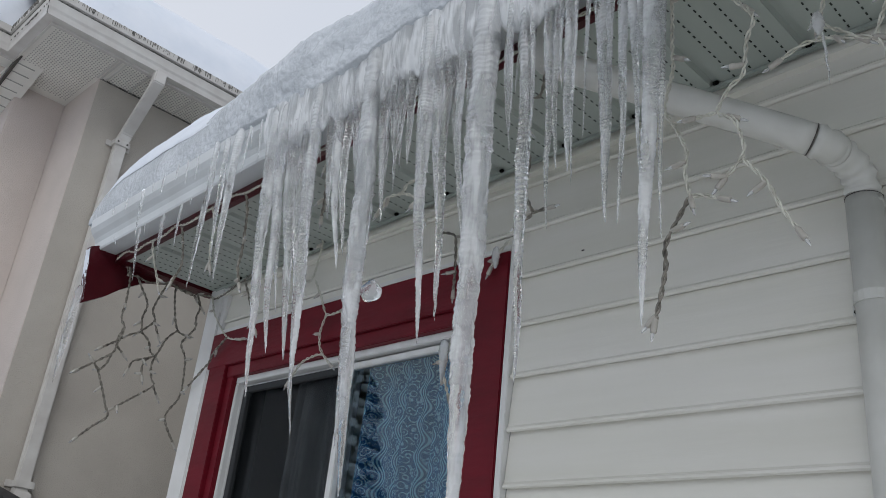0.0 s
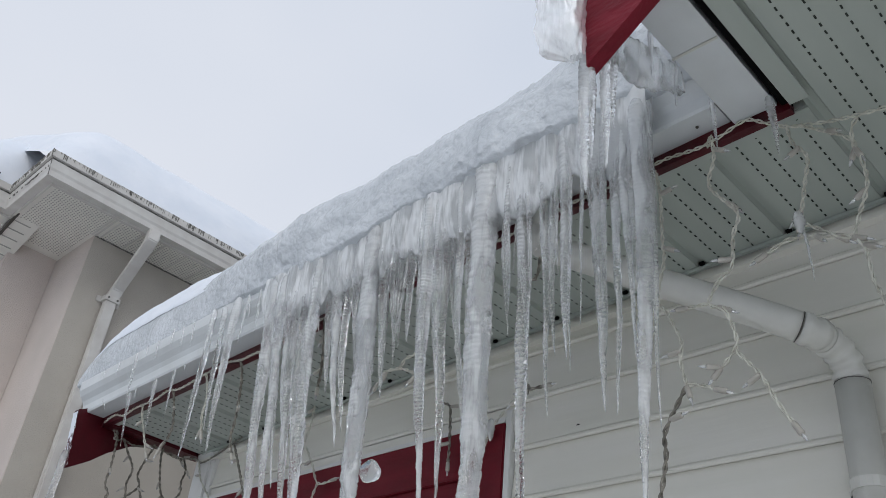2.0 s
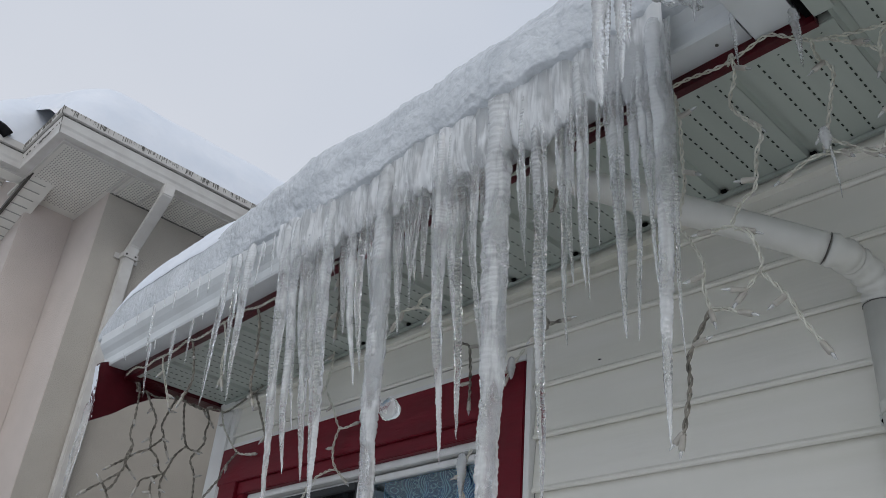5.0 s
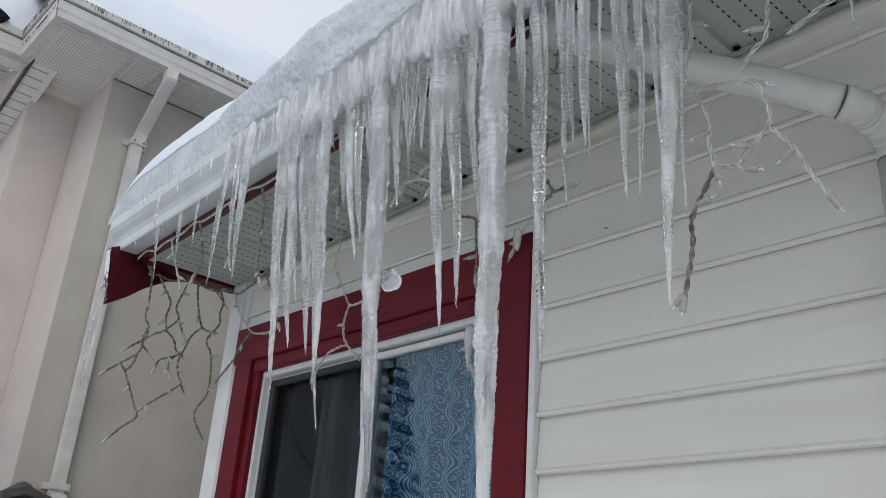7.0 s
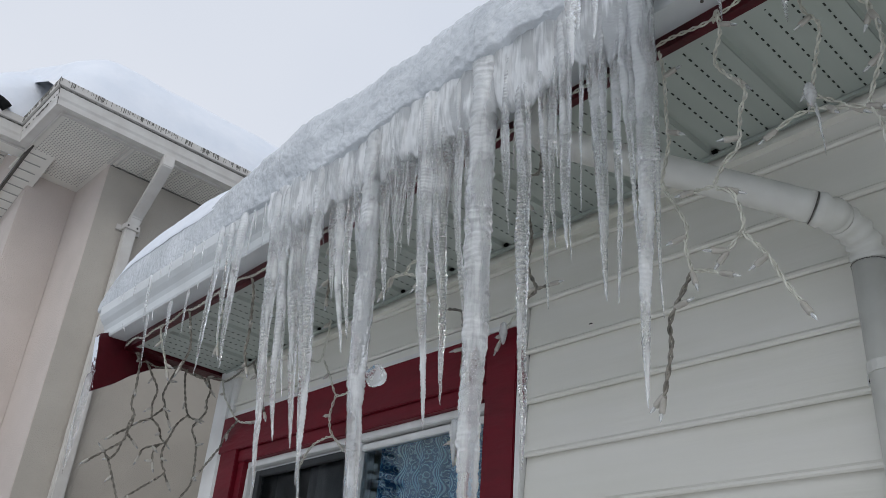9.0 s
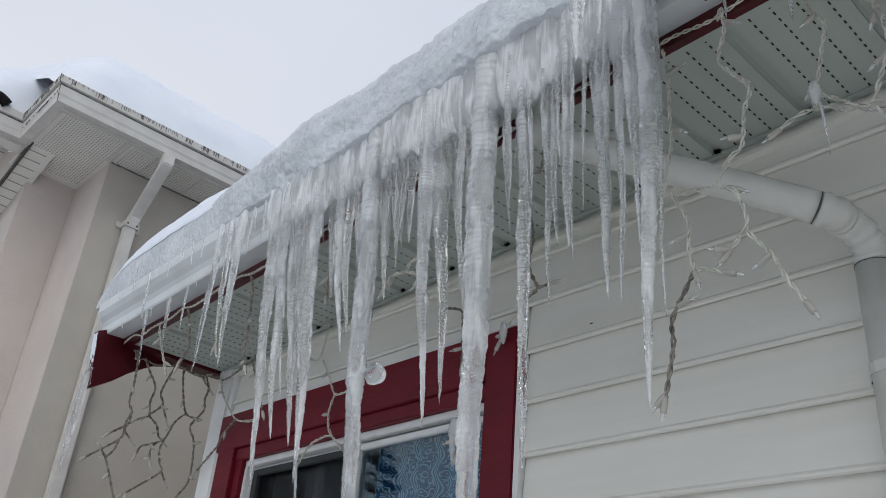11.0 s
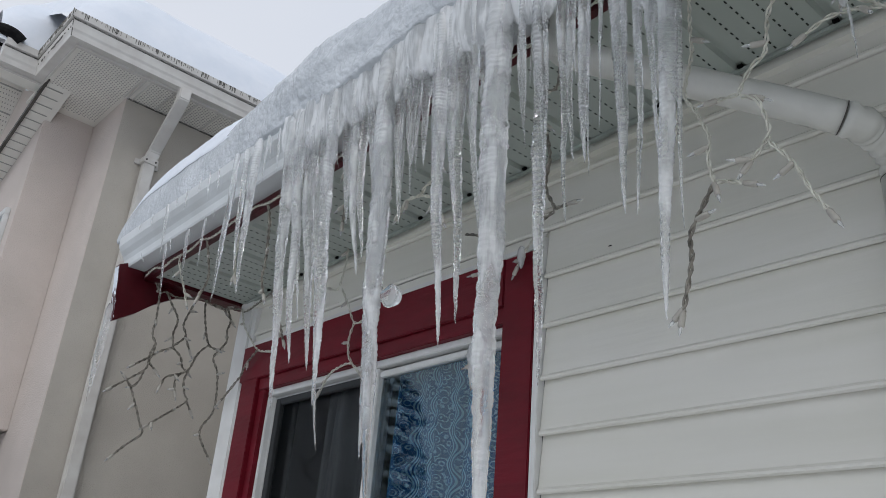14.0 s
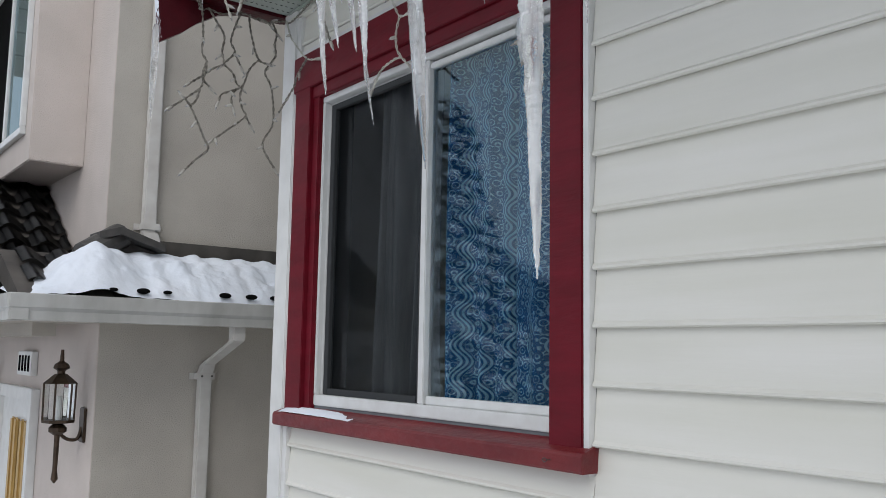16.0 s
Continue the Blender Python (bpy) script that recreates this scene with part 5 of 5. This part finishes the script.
# strands behind the icicles, under the soffit
hang([(0.871, 2.95), (0.832, 2.867), (0.811, 2.715), (0.815, 2.656), (0.787, 2.591)], mat=WIRE_DARK)
hang([(1.236, 2.80), (1.15, 2.669), (1.093, 2.572)], -0.2, WIRE_DARK)
hang([(-0.246, 2.96), (-0.246, 2.894), (-0.27, 2.78), (-0.259, 2.692), (-0.29, 2.62), (-0.257, 2.603)], -0.3, WIRE_DARK)
hang([(-0.29, 2.62), (-0.335, 2.618)], -0.3, WIRE_DARK, 0.3)
hang([(-0.46, 2.98), (-0.448, 2.826), (-0.413, 2.817), (-0.406, 2.748)], mat=WIRE_DARK)
hang([(-0.06, 2.98), (-0.037, 2.80), (-0.037, 2.727), (0.007, 2.715), (0.027, 2.693), (0.081, 2.696), (0.106, 2.669)])
hang([(0.027, 2.693), (-0.034, 2.66), (-0.068, 2.601)], gap=0.3)
for i, y in enumerate((0.42, 1.08, 1.30, 1.52)):
    pts, yy, z, xx = [], y, eave_z(y) - 0.005, -0.474
    for k in range(4):
        pts.append((xx, yy, z))
        yy += rng.uniform(-0.035, 0.035)
        xx += rng.uniform(-0.01, 0.035)
        z -= rng.uniform(0.05, 0.085)
    drop(pts, WIRE if i % 2 else WIRE_DARK)
# strands against the window's surround
hang([(0.996, 3.00), (0.962, 2.948), (0.987, 2.803), (1.038, 2.804)], -0.06, gap=0.3)
hang([(0.966, 2.787), (0.91, 2.708), (0.86, 2.634), (0.787, 2.63)], -0.06, gap=0.3)
hang([(0.86, 2.634), (0.881, 2.574), (0.87, 2.511), (0.848, 2.483), (0.887, 2.483), (0.967, 2.465), (1.022, 2.407)], -0.06, gap=0.3)
hang([(0.848, 2.483), (0.796, 2.439)], -0.06, gap=0.3)
hang([(0.30, 2.815), (0.239, 2.79), (0.227, 2.748), (0.22, 2.669), (0.218, 2.595)], -0.06, WIRE_DARK, 0.10)
hang([(0.009, 2.72), (0.047, 2.685), (0.072, 2.646)], -0.05, gap=0.05)
hang([(0.193, 2.441), (0.214, 2.41), (0.224, 2.335), (0.194, 2.257)], -0.06, gap=0.06)
hang([(1.743, 2.88), (1.70, 2.80), (1.631, 2.731), (1.539, 2.658), (1.432, 2.635)], -0.05, gap=0.3)
hang([(1.539, 2.658), (1.618, 2.607), (1.64, 2.567), (1.683, 2.538), (1.777, 2.479)], -0.055, WIRE_DARK)
# the tangle that hangs free beyond the corner
part("main_wire", twisted([(-0.47, 1.80, 2.935), (-0.44, 1.84, 2.948), (-0.393, 1.845, 2.878), (-0.364, 1.845, 2.888), (-0.309, 1.845, 2.879), (-0.215, 1.845, 2.905), (-0.144, 1.845, 2.895), (-0.097, 1.845, 2.893), (-0.04, 1.80, 2.90), (-0.045, 1.70, 2.87), (-0.045, 1.45, 2.93)]), WIRE_DARK, lights)
net([(-0.44, 2.948), (-0.398, 2.897), (-0.384, 2.78), (-0.38, 2.695), (-0.361, 2.652), (-0.372, 2.577), (-0.386, 2.536), (-0.446, 2.481), (-0.5, 2.436)])
net([(-0.361, 2.652), (-0.375, 2.588), (-0.341, 2.554)], gap=0.3)
net([(-0.386, 2.533), (-0.393, 2.49), (-0.419, 2.46), (-0.446, 2.481)], gap=0.3)
net([(-0.419, 2.46), (-0.382, 2.378), (-0.355, 2.33), (-0.334, 2.288), (-0.38, 2.242), (-0.432, 2.185)])
net([(-0.364, 2.888), (-0.328, 2.848), (-0.291, 2.783), (-0.293, 2.72), (-0.285, 2.665), (-0.327, 2.637), (-0.378, 2.592), (-0.429, 2.55)])
net([(-0.285, 2.665), (-0.241, 2.635), (-0.222, 2.591), (-0.205, 2.584)], gap=0.3)
net([(-0.324, 2.99), (-0.25, 2.95), (-0.222, 2.912), (-0.245, 2.835), (-0.26, 2.767), (-0.241, 2.722), (-0.285, 2.665)])
net([(-0.241, 2.722), (-0.211, 2.673)], gap=0.3)
net([(-0.154, 2.98), (-0.157, 2.954), (-0.177, 2.895), (-0.156, 2.797), (-0.126, 2.716), (-0.078, 2.711)])
net([(-0.126, 2.716), (-0.164, 2.668), (-0.197, 2.586), (-0.242, 2.555), (-0.287, 2.532), (-0.301, 2.496)])
net([(-0.197, 2.586), (-0.204, 2.536), (-0.19, 2.48), (-0.178, 2.454), (-0.261, 2.378), (-0.315, 2.33)])
net([(-0.178, 2.454), (-0.151, 2.425)], gap=0.3)
net([(-0.224, 2.567), (-0.243, 2.526), (-0.237, 2.485)], gap=0.3)
net([(-0.066, 2.98), (-0.076, 2.926), (-0.043, 2.856), (-0.056, 2.8), (-0.048, 2.75), (-0.096, 2.669), (-0.068, 2.619), (-0.05, 2.566), (-0.046, 2.444), (-0.093, 2.343), (-0.03, 2.25)])
net([(-0.144, 2.9), (-0.097, 2.893), (-0.043, 2.856)], gap=0.3)


# ---- across the street, mirrored in the window: a snow-laden conifer and a low house ----
def conifer(x, y, height, seed):
    rng = random.Random(seed)
    tree = thing("conifer", "dark green conifer with snow lying on its boughs", "tree", "trees across the street", at=(x, y, -0.3))
    part("trunk", tube(bmesh.new(), [(x, y, -0.4), (x, y, height * 0.5), (x, y, height)], [0.16, 0.10, 0.015], 10), BARK, tree)
    crown, snow = bmesh.new(), bmesh.new()
    for i in range(150):
        f = (i + rng.random()) / 150
        z = 0.5 + (height - 0.6) * f
        a = i * 2.4 + rng.uniform(-0.4, 0.4)
        reach = (0.25 + (height * 0.27) * (1 - f) ** 0.85) * rng.uniform(0.7, 1.1)
        root = Vector((x, y, z))
        way = Vector((math.cos(a), math.sin(a), -0.18))
        side = Vector((-math.sin(a), math.cos(a), 0))
        for k in range(9):
            d = reach * (0.25 + 0.75 * k / 8)
            c = root + way * d + Vector((0, 0, -0.12 * d * d))
            w = 0.24 * reach * (1.15 - 0.8 * k / 8)
            for sgn in (-1, 1):
                for m in range(3):
                    tip = c + side * sgn * w * rng.uniform(0.5, 1.1) + way * rng.uniform(0.0, 0.2) + Vector((0, 0, -rng.uniform(0.05, 0.22)))
                    mid = c + (tip - c) * 0.5 + Vector((0, 0, 0.03))
                    n1, n2 = way * 0.035, Vector((0, 0, 0.03))
                    crown.faces.new([crown.verts.new(p) for p in (c, mid + n1, tip, mid - n1)])
                    crown.faces.new([crown.verts.new(p) for p in (c, mid + n2, tip, mid - n2)])
            if k % 2 == 0 and rng.random() < 0.8:
                bmesh.ops.create_icosphere(snow, subdivisions=1, radius=1.0, matrix=Matrix.Translation(c + Vector((0, 0, 0.04))) @ Matrix.Rotation(a, 4, "Z") @ Matrix.Diagonal((0.17 * rng.uniform(0.6, 1.4), w * rng.uniform(0.6, 1.1) + 0.06, 0.09, 1)))
    part("crown", crown, NEEDLES, tree)["kind"] = "stuff"
    part("snow_load", snow, SNOW, tree, "lumps of snow on the boughs", smooth=True)["kind"] = "stuff"
    return tree


for x, y, height, k in ((-8.2, 11.4, 6.4, 3), (-11.5, 14.5, 4.2, 4)):
    conifer(x, y, height, k)
far = thing("opposite_house", "low grey house across the street with a snowy roof", "house", kind="structure")
part("wall", boxed(-22.0, -12.5, 11.2, 19.0, -0.9, 2.2), STUCCO, far)
part("roof", prism(bmesh.new(), [(10.7, 2.15), (15.1, 4.2), (19.5, 2.15), (19.5, 2.35), (15.1, 4.45), (10.7, 2.35)], "x", -22.5, -12.0), SNOW, far, "roof under thick snow")
for x in (-20.5, -17.8, -15.0):
    w = part("window", boxed(x, x + 1.4, 11.16, 11.21, 0.4, 1.6), DARK, far, "dark window")
    part("window_frame", boxed(x - 0.06, x + 1.46, 11.17, 11.2, 1.6, 1.68), VINYL, w)
    part("window_frame", boxed(x - 0.06, x + 1.46, 11.17, 11.2, 0.32, 0.4), VINYL, w)
